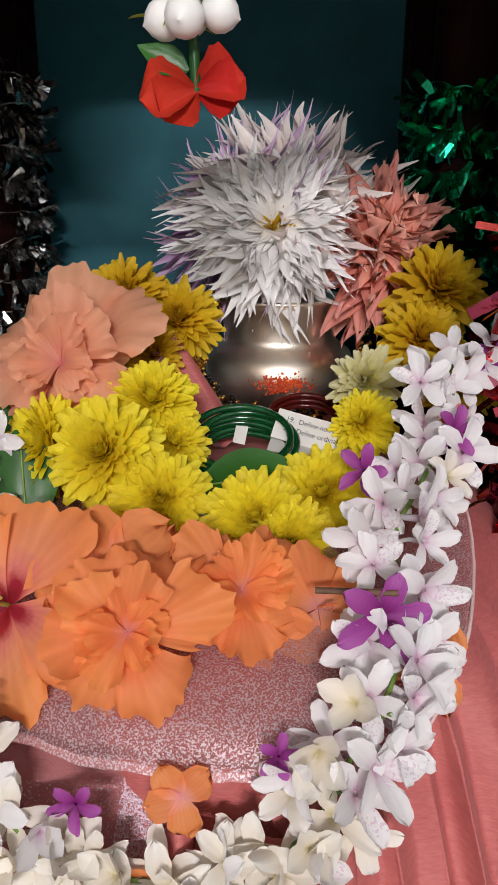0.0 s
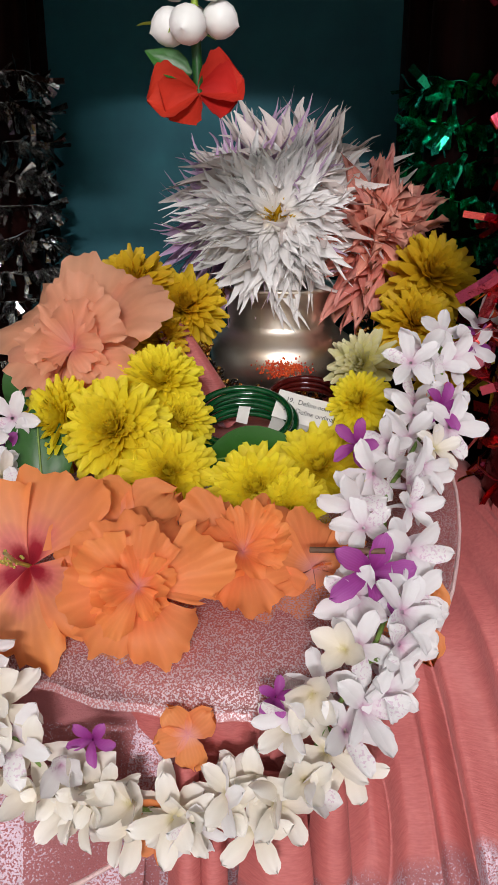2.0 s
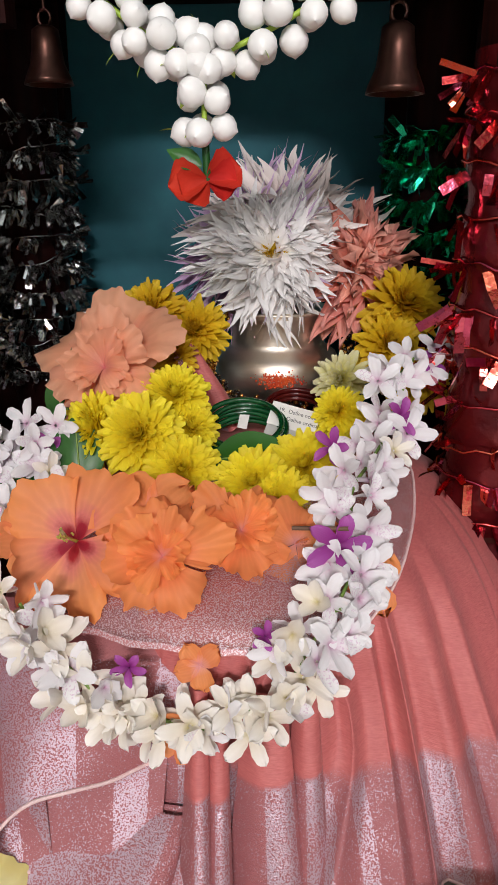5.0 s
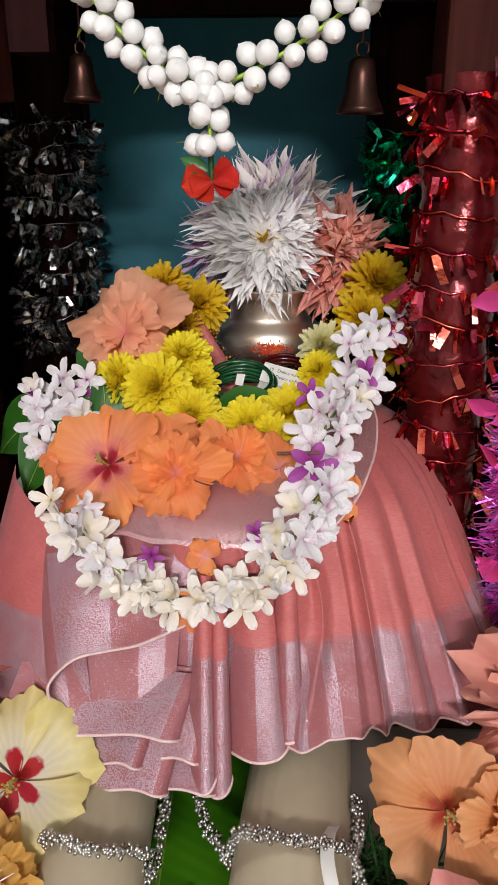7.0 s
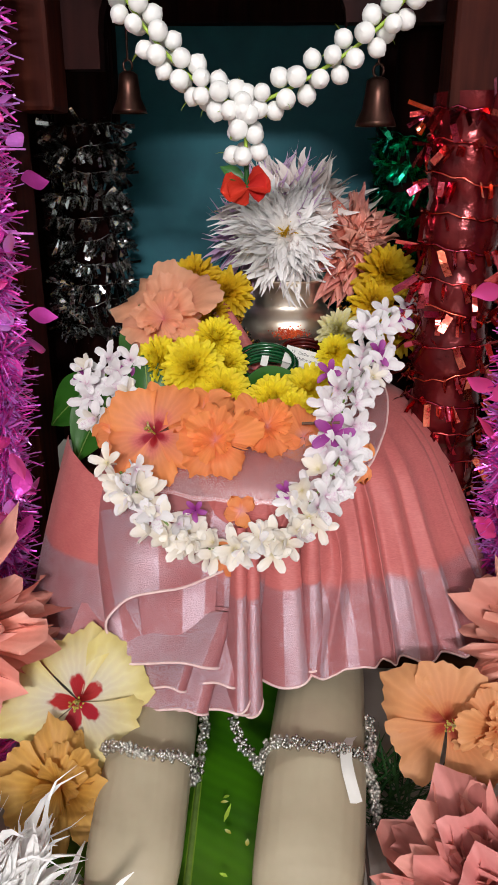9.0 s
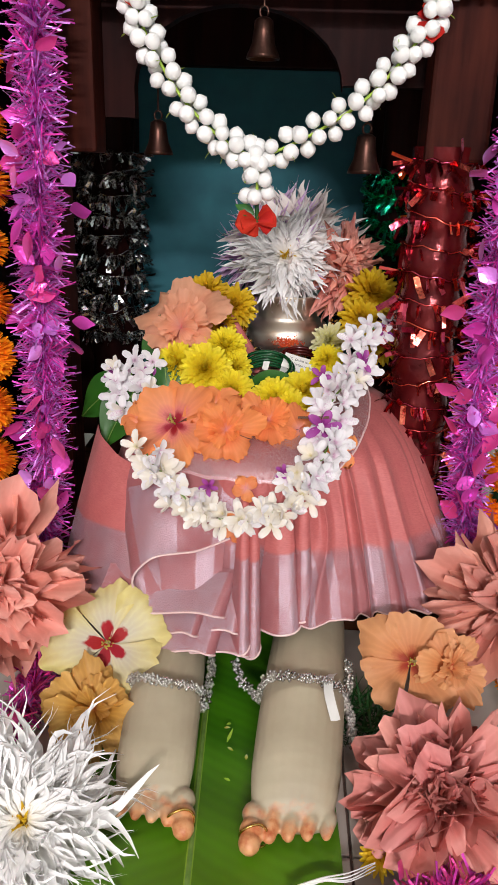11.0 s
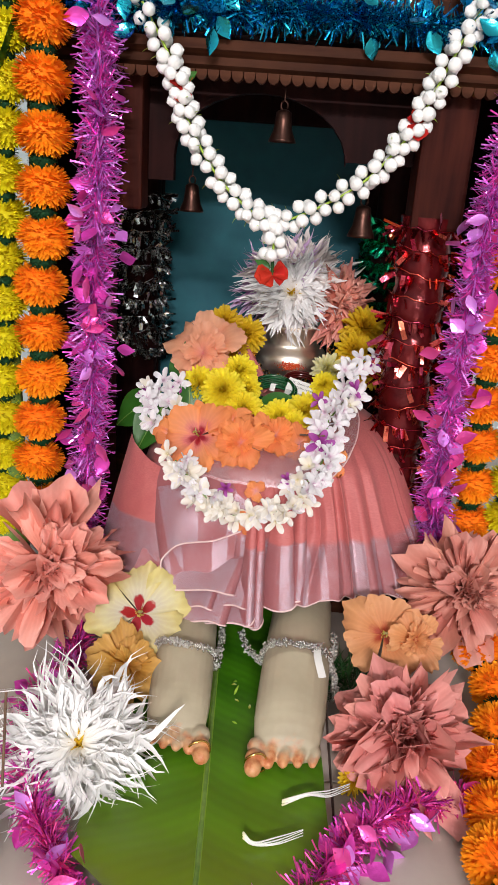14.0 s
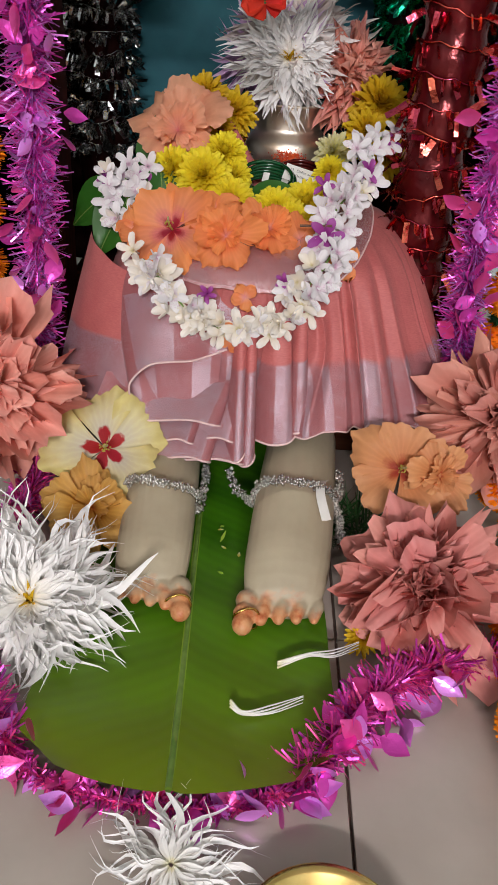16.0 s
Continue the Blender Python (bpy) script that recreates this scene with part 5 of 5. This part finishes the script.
# ---- bangles, slips and leaves on the lap ----
for i in range(6):
    c = V3((0.001 + 0.002 * math.sin(i * 2.1), 0.402 - 0.0016 * i, 0.262 + 0.0036 * i))
    ring = [c + V3((0.028 * math.cos(a), 0.026 * math.sin(a) * 0.85, 0.026 * math.sin(a) * 0.42)) for a in np.linspace(0, 2 * math.pi, 41)]
    tagged(new("green_bangle", tube(Geo(), ring, 0.0021, 8).mesh("green_bangle", [M["bangle"]])), "dark green glass bangle in a stack before the pot", "bangle", "green bangles")
for i in range(3):
    c = V3((0.038, 0.455 - 0.002 * i, 0.268 + 0.004 * i))
    ring = [c + V3((0.024 * math.cos(a), 0.022 * math.sin(a), 0.008 * math.sin(a))) for a in np.linspace(0, 2 * math.pi, 33)]
    tagged(new("red_bangle", tube(Geo(), ring, 0.002, 8).mesh("red_bangle", [M["red_bangle"]])), "dark red glass bangle beside the pot", "bangle", "red bangles")


def paper_slip(name, m, w, h, curl, label, lines=()):
    ob = thing(name, m, label, "paper")
    rows = [[(x, y, curl * (x / w) ** 2) for y in np.linspace(0, h, 4)] for x in np.linspace(0, w, 12)]
    part("sheet", Geo().grid(rows).mesh("sheet", [M["paper"]]), ob)
    for i, text in enumerate(lines):
        cu = bpy.data.curves.new("printed_line", "FONT")
        cu.body, cu.size = text, 0.0042
        cu.materials.append(M["ink"])
        t = new("printed_line", cu)
        dg = bpy.context.evaluated_depsgraph_get()
        me = bpy.data.meshes.new_from_object(t.evaluated_get(dg))
        bpy.data.objects.remove(t)
        for v in me.vertices:
            v.co.x += 0.0055
            v.co.y += h - 0.0062 - 0.0055 * i
            v.co.z = curl * (v.co.x / w) ** 2 + 0.0004
        part("printed_line", me, ob)
    return ob


slip_turn = look((0, 0, 0), (0.03, 0.86, -0.5)).to_3x3().to_4x4()
paper_slip("paper_slip", Matrix.Translation((0.016, 0.405, 0.277)) @ slip_turn @ pose(0, 0, 0, 0, 0, -16), 0.036, 0.0175, 0.004, "white printed paper slip tucked into the bangles", ("19.  Define nominal", "20.  Define ordinal"))
paper_slip("paper_slip", Matrix.Translation((0.014, 0.395, 0.272)) @ pose(0, 0, 0, 12, 8, -8), 0.040, 0.016, 0.005, "folded blank white paper slip on the bangles")
paper_slip("paper_slip", Matrix.Translation((-0.006, 0.415, 0.270)) @ pose(0, 0, 0, 75, 20, 25), 0.007, 0.020, 0.002, "narrow white paper strip standing in the bangles")


def big_leaf(pos, normal, spin, L, W, mat, label):
    ob = thing("betel_leaf", facing(pos, normal, spin), label, "leaf", "green leaves")
    part("blade", Geo().grid(petal(L, W, 0.15, -0.5, 0, 0, 0.18, "leaf", 12, 9, 0.0012)).mesh("blade", [mat]), ob)
    part("midrib", tube(Geo(), petal(L, W, 0.15, -0.5, 0, 0, 0.18, "leaf", 12, 3)[:, 1] + np.array((0, 0, 0.0004)), 0.0006, 5).mesh("midrib", [M["stem_green"]]), ob)
    return ob


big_leaf((-0.022, 0.362, 0.262), (-0.1, -0.6, 0.8), 12, 0.062, 0.017, M["green_leaf"], "green betel leaf lying over the bangles")
big_leaf((-0.036, 0.385, 0.262), (0.3, -0.8, 0.5), 80, 0.05, 0.012, M["dark_leaf"], "dark green leaf standing beside the bangles")
big_leaf((-0.135, 0.350, 0.270), (-0.2, -0.85, 0.45), 250, 0.085, 0.026, M["green_leaf"], "large green leaf hanging under the jasmine cluster")
big_leaf((-0.150, 0.352, 0.272), (-0.5, -0.8, 0.3), 225, 0.080, 0.024, M["green_leaf"], "large green leaf hanging under the jasmine cluster")
big_leaf((-0.112, 0.362, 0.292), (0.2, -0.9, 0.35), 272, 0.058, 0.018, M["green_leaf"], "dark green leaf beside the jasmine cluster")
big_leaf((-0.130, 0.40, 0.27), (0, -0.95, 0.2), 85, 0.06, 0.016, M["green_leaf"], "green leaf standing behind the jasmine cluster")
for i in range(14):
    p = (R.uniform(-0.03, 0.02), R.uniform(0.335, 0.36), R.uniform(0.256, 0.262))
    tagged(new("leaf_scrap", Geo().grid(petal(0.014, 0.003, 0.2, 0.5, R.uniform(0, 6.28), 0, 0.3, "leaf", 5, 3)).mesh("leaf_scrap", [M["stem_green"] if i % 3 else M["pale_yellow_petal"]])), "small torn green sepal among the flowers", "leaf", "leaf scraps").matrix_world = Matrix.Translation(p)

# ---- yellow chrysanthemums round the neck ----
chrys = [halves(chrys_head(0.0335, 230, s, 0), M["yellow_petal"], 15, 8) for s in (41, 42, 43)]
chrys_gold = halves(chrys_head(0.036, 150, 44, 0), M["gold_petal"], 15, 8)
chrys_pale = halves(chrys_head(0.028, 90, 45, 0, -25), M["pale_yellow_petal"], 15, 8)
CH = [((-0.098, 0.370, 0.283), 0.90, (-0.5, -0.8, 0.4)), ((-0.066, 0.352, 0.283), 1.0, (-0.05, -0.85, 0.5)), ((-0.047, 0.385, 0.301), 0.82, (0.1, -0.7, 0.7)), ((-0.037, 0.338, 0.264), 0.85, (0.15, -0.8, 0.55)), ((-0.036, 0.375, 0.281), 0.72, (0.3, -0.7, 0.6)),
      ((0.010, 0.328, 0.259), 0.86, (-0.05, -0.75, 0.65)), ((0.043, 0.348, 0.264), 0.90, (-0.15, -0.75, 0.65)), ((0.026, 0.318, 0.252), 0.78, (0.1, -0.8, 0.5)), ((0.068, 0.402, 0.286), 0.66, (-0.4, -0.7, 0.6))]
for i, (p, s, nrm) in enumerate(CH):
    flower("chrysanthemum", facing(p, nrm, 47 * i, s), chrys[i % 3], "bright yellow chrysanthemum in the ring round the pot", "flower", "chrysanthemums")
flower("chrysanthemum", facing((0.071, 0.425, 0.304), (-0.3, -0.85, 0.4), 20, 0.86), chrys_pale, "pale yellow fading chrysanthemum beside the jasmine", "flower", "chrysanthemums")
for i, (p, s, nrm) in enumerate([((-0.078, 0.480, 0.343), 0.92, (-0.2, -0.7, 0.7)), ((-0.046, 0.490, 0.328), 0.95, (0.2, -0.85, 0.5)), ((-0.058, 0.458, 0.312), 0.62, (0.2, -0.8, 0.5)), ((0.126, 0.515, 0.346), 1.05, (0.2, -0.8, 0.55)), ((0.112, 0.490, 0.318), 0.9, (0.1, -0.85, 0.5)), ((0.135, 0.47, 0.295), 0.9, (0.4, -0.85, 0.3))]):
    flower("chrysanthemum", facing(p, nrm, 61 * i, s), chrys_gold, "deep yellow chrysanthemum tucked behind the pot", "flower", "chrysanthemums")

# ---- hibiscus ----
hibiscus_double("hibiscus", facing((-0.098, 0.398, 0.318), (-0.10, -0.88, 0.42), 15), 0.040, M["peach_petal"], "peach double hibiscus with ruffled petals", 51, group="hibiscus flowers")
hibiscus_single("hibiscus", facing((-0.096, 0.420, 0.320), (-0.20, -0.70, 0.65), 20), 0.052, M["peach_petal"], "wide open peach hibiscus behind the double one", 52, M["pale_yellow_petal"], "hibiscus flowers")
hibiscus_single("hibiscus", facing((-0.085, 0.257, 0.252), (-0.15, -0.85, 0.50), 62), 0.043, M["throat_petal"], "orange hibiscus with a dark red throat", 53, M["pale_yellow_petal"], "hibiscus flowers")
hibiscus_double("hibiscus", facing((-0.034, 0.234, 0.256), (0.10, -0.88, 0.45), 5), 0.033, M["orange_petal"], "orange double hibiscus with ruffled petals", 54, group="hibiscus flowers")
hibiscus_double("hibiscus", facing((0.006, 0.262, 0.258), (0.15, -0.80, 0.55), 75), 0.030, M["orange_petal"], "orange double hibiscus with ruffled petals", 55, group="hibiscus flowers")
hibiscus_single("hibiscus", facing((0.036, 0.264, 0.250), (0.35, -0.8, 0.5), 10), 0.024, M["orange_petal"], "small orange hibiscus half hidden in the garland", 56, M["orange_petal"], "hibiscus flowers")
for p, s, nrm in (((0.078, 0.246, 0.236), 0.018, (0.3, -0.8, 0.4)), ((-0.012, 0.205, 0.210), 0.013, (0, -0.9, 0.3)), ((-0.020, 0.196, 0.174), 0.015, (0.1, -0.9, 0.1)), ((0.104, 0.352, 0.300), 0.012, (0.5, -0.8, 0.3)), ((-0.120, 0.275, 0.245), 0.024, (-0.4, -0.8, 0.3)), ((-0.045, 0.262, 0.264), 0.03, (0, -0.6, 0.8))):
    torn = thing("torn_blossom", facing(p, nrm, 30), "torn orange blossom caught in the garland", "flower", "torn blossoms")
    for az in (0.3, 1.7, 2.9, 4.4):
        part("petal", Geo().grid(petal(s, s * 0.5, 0.2, -0.5, az, 0, 0.3, "round", 10, 9, s * 0.06)).mesh("petal", [M["orange_petal"]]), torn)


# ---- jasmine-like white flower garland ----
def star_flower(rad, mat, seed, open_=0.35):
    g, q = Geo(), random.Random(seed)
    for i in range(5):
        g.grid(petal(rad * q.uniform(0.9, 1.1), rad * 0.26, open_ + q.uniform(-0.15, 0.35), -q.uniform(0.2, 0.9), i * 1.2566 + q.uniform(-0.15, 0.15), rad * 0.05, 0.3, "round", 13, 7, rad * 0.02, q.uniform(-0.05, 0.2), q.uniform(-0.25, 0.25), 0, q))
    tube(g, [(0, 0, 0.0), (0.0, 0.0, -rad * 0.6), (rad * 0.15, 0, -rad * 1.1)], [rad * 0.10, rad * 0.07, rad * 0.05], 6)
    return g.mesh("flower", [mat])


def bud_flower(rad, mat, seed):
    g, q = Geo(), random.Random(seed)
    for i in range(4):
        g.grid(petal(rad, rad * 0.26, 0.95 + q.uniform(-0.3, 0.2), 0.3, i * 1.57, 0.0, 0.5, "round", 12, 7, 0, 0.1, 0.2, 0, q))
    tube(g, [(0, 0, 0.002), (0, 0, -rad * 1.1)], [rad * 0.09, rad * 0.05], 6)
    return g.mesh("flower", [mat])


stars = [star_flower(0.0175, M["jasmine_petal"], s, 0.2 + 0.15 * (s % 3)) for s in range(61, 66)]
creams = [star_flower(0.017, M["jasmine_cream"], s, 0.3 + 0.2 * (s % 2)) for s in range(66, 69)] + [bud_flower(0.020, M["jasmine_cream"], 69), bud_flower(0.018, M["jasmine_petal"], 70)]
violets = [star_flower(0.0165, M["purple_petal"], s, 0.4) for s in (71, 72)]


def flower_garland(name, path, per, spread, label, seed, cream_from=2.0, accents=()):
    q = random.Random(seed)
    ob = thing(name, Matrix.Identity(4), label, "garland", "white flower garlands")
    pts = smooth_path(path, per)
    part("thread", tube(Geo(), smooth_path(path, 40), 0.0011, 5).mesh("thread", [M["stem_green"]]), ob)
    for i, p in enumerate(pts):
        f = i / (per - 1)
        for s in ((-1, 1) if spread > 0.008 else (0,)):
            c = V3(p) + V3((s * spread * q.uniform(0.5, 1.2), q.uniform(-0.004, 0.002), s * q.uniform(-0.5, 0.5) * spread + q.uniform(-0.004, 0.004)))
            nrm = (s * 0.45 + q.uniform(-0.45, 0.45), -1.0 + q.uniform(-0.1, 0.3), 0.45 + q.uniform(-0.5, 0.5))
            pool = creams if q.random() < (0.12 if f < cream_from else 0.72) else stars
            part("flower", q.choice(pool), ob, m=facing(c, nrm, q.uniform(0, 360), q.uniform(0.78, 1.04)))
        if i % 3 == 0:
            part("flower_stalk", tube(Geo(), [V3(p), V3(p) + V3((q.uniform(-0.015, 0.015), -0.004, q.uniform(-0.012, 0.006)))], 0.0008, 5).mesh("flower_stalk", [M["stem_green"]]), ob)
    for p, sc_, nrm in accents:
        part("purple_flower", q.choice(violets), ob, "purple five-petalled flower", facing(p, nrm, q.uniform(0, 360), sc_))
    return ob


flower_garland("white_flower_garland", [(0.121, 0.400, 0.330), (0.100, 0.370, 0.315), (0.097, 0.342, 0.298), (0.083, 0.312, 0.285), (0.068, 0.282, 0.275), (0.067, 0.256, 0.260), (0.065, 0.236, 0.247), (0.055, 0.218, 0.235), (0.042, 0.207, 0.219), (0.031, 0.200, 0.200), (0.013, 0.196, 0.190), (-0.011, 0.194, 0.186), (-0.037, 0.195, 0.184), (-0.058, 0.197, 0.191), (-0.077, 0.202, 0.208), (-0.095, 0.210, 0.222), (-0.108, 0.222, 0.233)], 42, 0.0115,
               "garland of white five-petalled flowers with pink specks and purple blooms", 81, 0.52,
               [((0.058, 0.314, 0.290), 0.75, (-0.3, -0.85, 0.4)), ((0.058, 0.240, 0.262), 1.1, (0.1, -0.9, 0.3)), ((-0.046, 0.196, 0.214), 0.55, (0, -0.9, 0.3)), ((0.101, 0.334, 0.304), 0.8, (0.4, -0.8, 0.4)), ((0.021, 0.205, 0.228), 0.5, (0, -0.8, 0.5)), ((0.128, 0.39, 0.325), 0.7, (0.5, -0.8, 0.2))])
flower_garland("white_flower_garland", [(-0.134, 0.360, 0.285), (-0.148, 0.350, 0.273), (-0.143, 0.340, 0.262), (-0.141, 0.330, 0.250), (-0.124, 0.318, 0.242)], 11, 0.017, "cluster of white five-petalled flowers with green leaves", 82, 2.0,
               [((-0.128, 0.350, 0.274), 0.8, (0.2, -0.9, 0.2)), ((-0.114, 0.312, 0.240), 0.7, (0.2, -0.9, 0.2)), ((-0.166, 0.345, 0.276), 0.6, (-0.3, -0.9, 0.2))])
tagged(new("dry_stalk", tube(Geo(), [(0.034, 0.246, 0.268), (0.063, 0.238, 0.272)], 0.0013, 6).mesh("dry_stalk", [M["dry_stem"]])), "cut brown flower stalk in the garland", "stalk")

# ---- flowers laid round the feet ----
def ringed_dahlia(name, m, rad, count, seed, mat, width, droop, messy, label, lo=-30, shape="leaf"):
    """Large dahlia whose outer, middle and inner petals are parts of their own."""
    ob = thing(name, m, label, "flower")
    whole = broad_head(rad, count, seed, 0, width, droop, messy, lo, shape)
    per, each = 11 * 7, 10 * 6
    for ring, a, b in (("outer_petals", 0, 0.42), ("middle_petals", 0.42, 0.75), ("inner_petals", 0.75, 1.0)):
        a, b = int(a * count), int(b * count)
        g = Geo()
        g.v = whole.v[a * per:b * per]
        g.f = [tuple(i - a * per for i in f) for f in whole.f[a * each:b * each]]
        g.uv, g.mi = whole.uv[a * each * 4:b * each * 4], whole.mi[a * each:b * each]
        part(ring, g.mesh(ring, [mat]), ob)
    return ob


ringed_dahlia("coral_dahlia", facing((-0.236, 0.150, 0.122), (0.25, -0.85, 0.45), 0), 0.096, 100, 91, M["coral_petal"], 0.14, 1.5, 0.5, "large coral pink dahlia leaning beside the sari", -30, "frill")
ringed_dahlia("dusky_dahlia", facing((0.236, 0.185, 0.112), (-0.05, -0.85, 0.5), 30), 0.086, 105, 92, M["dusky_petal"], 0.14, 1.3, 0.4, "large dusky coral dahlia leaning beside the sari", -30, "frill")
ringed_dahlia("rose_dahlia", facing((0.150, 0.016, 0.042), (-0.10, -0.62, 0.78), 60), 0.078, 140, 93, M["rose_petal"], 0.16, 1.9, 0.7, "large crumpled rose-coral dahlia lying by the foot", -10, "frill")
flower("white_dahlia", facing((-0.160, -0.020, 0.030), (0.15, -0.62, 0.77), 0), halves(shaggy_head(0.100, 165, 94, 0, 0.050, 1.8, 1.0, 0.10), M["white_petal"], 30, 18), "large shaggy white dahlia lying on the leaf", centre=stamen_centre(0.026, 40, 3, M["gold_petal"]), centre_label="curled yellow stamens")
flower("white_dahlia", facing((-0.026, -0.205, 0.004), (0.02, -0.12, 0.99), 0), halves(shaggy_head(0.058, 34, 95, 0, 0.045, 0.5, 0.08, 0.16), M["white_petal"], 30, 18), "wilted white dahlia lying on the marble floor")
hibiscus_single("hibiscus", facing((-0.134, 0.150, 0.070), (0.1, -0.86, 0.5), 30), 0.058, M["cream_petal"], "cream yellow hibiscus with a dark red centre", 96, M["pale_yellow_petal"], "hibiscus flowers")
hibiscus_double("hibiscus", facing((-0.137, 0.100, 0.036), (0.1, -0.8, 0.6), 30), 0.042, M["ochre_petal"], "ochre double hibiscus lying under the cream one", 97, group="hibiscus flowers")
hibiscus_single("hibiscus", facing((0.140, 0.118, 0.090), (-0.2, -0.8, 0.55), 15), 0.047, M["apricot_petal"], "apricot hibiscus with a dark throat", 98, M["pale_yellow_petal"], "hibiscus flowers")
hibiscus_double("hibiscus", facing((0.172, 0.108, 0.094), (0.0, -0.85, 0.5), 45), 0.030, M["apricot_petal"], "apricot hibiscus with crumpled petals", 99, group="hibiscus flowers")
flower("small_marigold", facing((0.104, -0.014, 0.012), (0, -0.7, 0.7), 0), halves(chrys_head(0.017, 60, 100, 0, -20), M["gold_petal"], 15, 8), "small yellow marigold under the rose dahlia")


def petal_strip(pts, w, label):
    g = Geo()
    for k in range(4):
        p = smooth_path([V3(a) + V3((0, 0.0009 * (k - 1.5) + 0.0014 * math.sin(i * 2 + k), 0.001 * k)) for i, a in enumerate(pts)], 14)
        tube(g, p, np.linspace(w, w * 0.35, 14), 5)
    return tagged(new("fallen_petal", g.mesh("fallen_petal", [M["white_petal"]])), label, "petal", "fallen petals")


petal_strip([(0.036, -0.049, 0.010), (0.060, -0.040, 0.014), (0.080, -0.034, 0.011), (0.100, -0.026, 0.014)], 0.0010, "curled white split petal fallen on the banana leaf")
petal_strip([(0.002, -0.090, 0.012), (0.012, -0.096, 0.010), (0.032, -0.090, 0.009), (0.055, -0.080, 0.010)], 0.0011, "curled cream split petal fallen on the banana leaf")
for i in range(9):
    p = ((-0.022, 0.118), (-0.018, 0.10), (-0.012, 0.09), (-0.016, 0.125), (-0.03, -0.13), (-0.005, -0.125), (0.0, 0.08), (-0.012, 0.055), (0.01, -0.12))[i]
    tagged(new("leaf_scrap", Geo().grid(petal(0.006 + 0.01 * (i == 1), 0.0016, 0.1, 0.3, i * 1.3, 0, 0.3, "leaf", 4, 3)).mesh("leaf_scrap", [M["sepal"] if i % 2 else M["pale_yellow_petal"]])), "tiny scrap of petal on the banana leaf", "leaf", "leaf scraps").matrix_world = Matrix.Translation((p[0], p[1], 0.0075))


def grass_tuft(pos, count, seed, label):
    q = random.Random(seed)
    ob = thing("grass_tuft", Matrix.Translation(pos), label, "grass")
    g = Geo()
    for i in range(count):
        a, L = q.uniform(-0.6, 3.6), q.uniform(0.030, 0.065)
        e = q.uniform(0.1, 0.9)
        o = V3((q.uniform(-0.02, 0.02), q.uniform(-0.03, 0.03), 0))
        g.grid(petal(L, 0.0009, e, -q.uniform(0.2, 1.2), a, 0, 0.2, "lance", 7, 2, 0, q.uniform(-0.3, 0.3), q.uniform(-1, 1), 0.002, q), m=Matrix.Translation(o))
    tagged(part("grass", g.mesh("grass", [M["dark_leaf"]]), ob), kind="stuff")


grass_tuft((0.106, 0.128, 0.006), 130, 7, "tuft of thin dark green grass lying beside the statue foot")


# ---- vessels at the edge ----
def dish(name, pos, rad, h, mat, label):
    ob = thing(name, Matrix.Translation(pos), label, "dish")
    prof = [(0.001, 0.0), (rad * 0.6, 0.0), (rad * 0.85, h * 0.3), (rad * 0.97, h * 0.9), (rad * 1.04, h), (rad * 1.03, h * 1.06), (rad * 0.93, h * 0.92), (rad * 0.8, h * 0.4), (rad * 0.5, h * 0.16), (0.001, h * 0.14)]
    part("bowl", Geo().grid(lathe(prof, 48), 0, True).mesh("bowl", [mat]), ob)
    return ob


dish("brass_dish", (0.064, -0.252, ZF), 0.050, 0.018, M["brass"], "polished brass dish on the marble floor")
dish("brass_dish", (0.245, -0.195, ZF), 0.055, 0.018, M["brass"], "polished brass dish on the marble floor")
dish("steel_bowl", (-0.232, -0.150, ZF), 0.034, 0.035, M["steel"], "small steel bowl on the marble floor")
stalk = thing("banana_plant", Matrix.Identity(4), "green banana plant standing beside the marigold strings", "plant")
part("stem", tube(Geo(), [(-0.33, 0.30, ZF), (-0.335, 0.31, 0.4), (-0.33, 0.32, 0.9)], [0.02, 0.018, 0.014], 14).mesh("stem", [M["stem_green"]]), stalk)
part("leaf_blade", Geo().grid(petal(0.30, 0.035, 1.2, -0.6, 0.4, 0, 0.3, "leaf", 14, 7)).mesh("leaf_blade", [M["green_leaf"]]), stalk, m=Matrix.Translation((-0.338, 0.285, 0.58)))
tagged(new("incense_stick", tube(Geo(), [(-0.212, -0.082, 0.035), (-0.228, -0.02, 0.085)], 0.0014, 6).mesh("incense_stick", [M["dry_stem"]])), "dark incense stick leaning among the flowers", "incense")

# ---- marble floor slabs ----
floor = tagged(new("floor", box("floor", (-1.8, -4.3, -0.10), (1.8, 1.12, -0.012), M["grout"], 0)), "pale polished marble floor with thin dark joints", "floor", kind="structure")
tile_me = box("marble_slab", (-0.2988, -0.2988, -0.02), (0.2988, 0.2988, ZF), M["marble"], 0.0008)
for i in range(-3, 3):
    for j in range(-7, 2):
        t = part("marble_slab", tile_me, floor, m=Matrix.Translation((0.386 + 0.6 * i, 0.10 + 0.6 * j + 0.2, 0)))
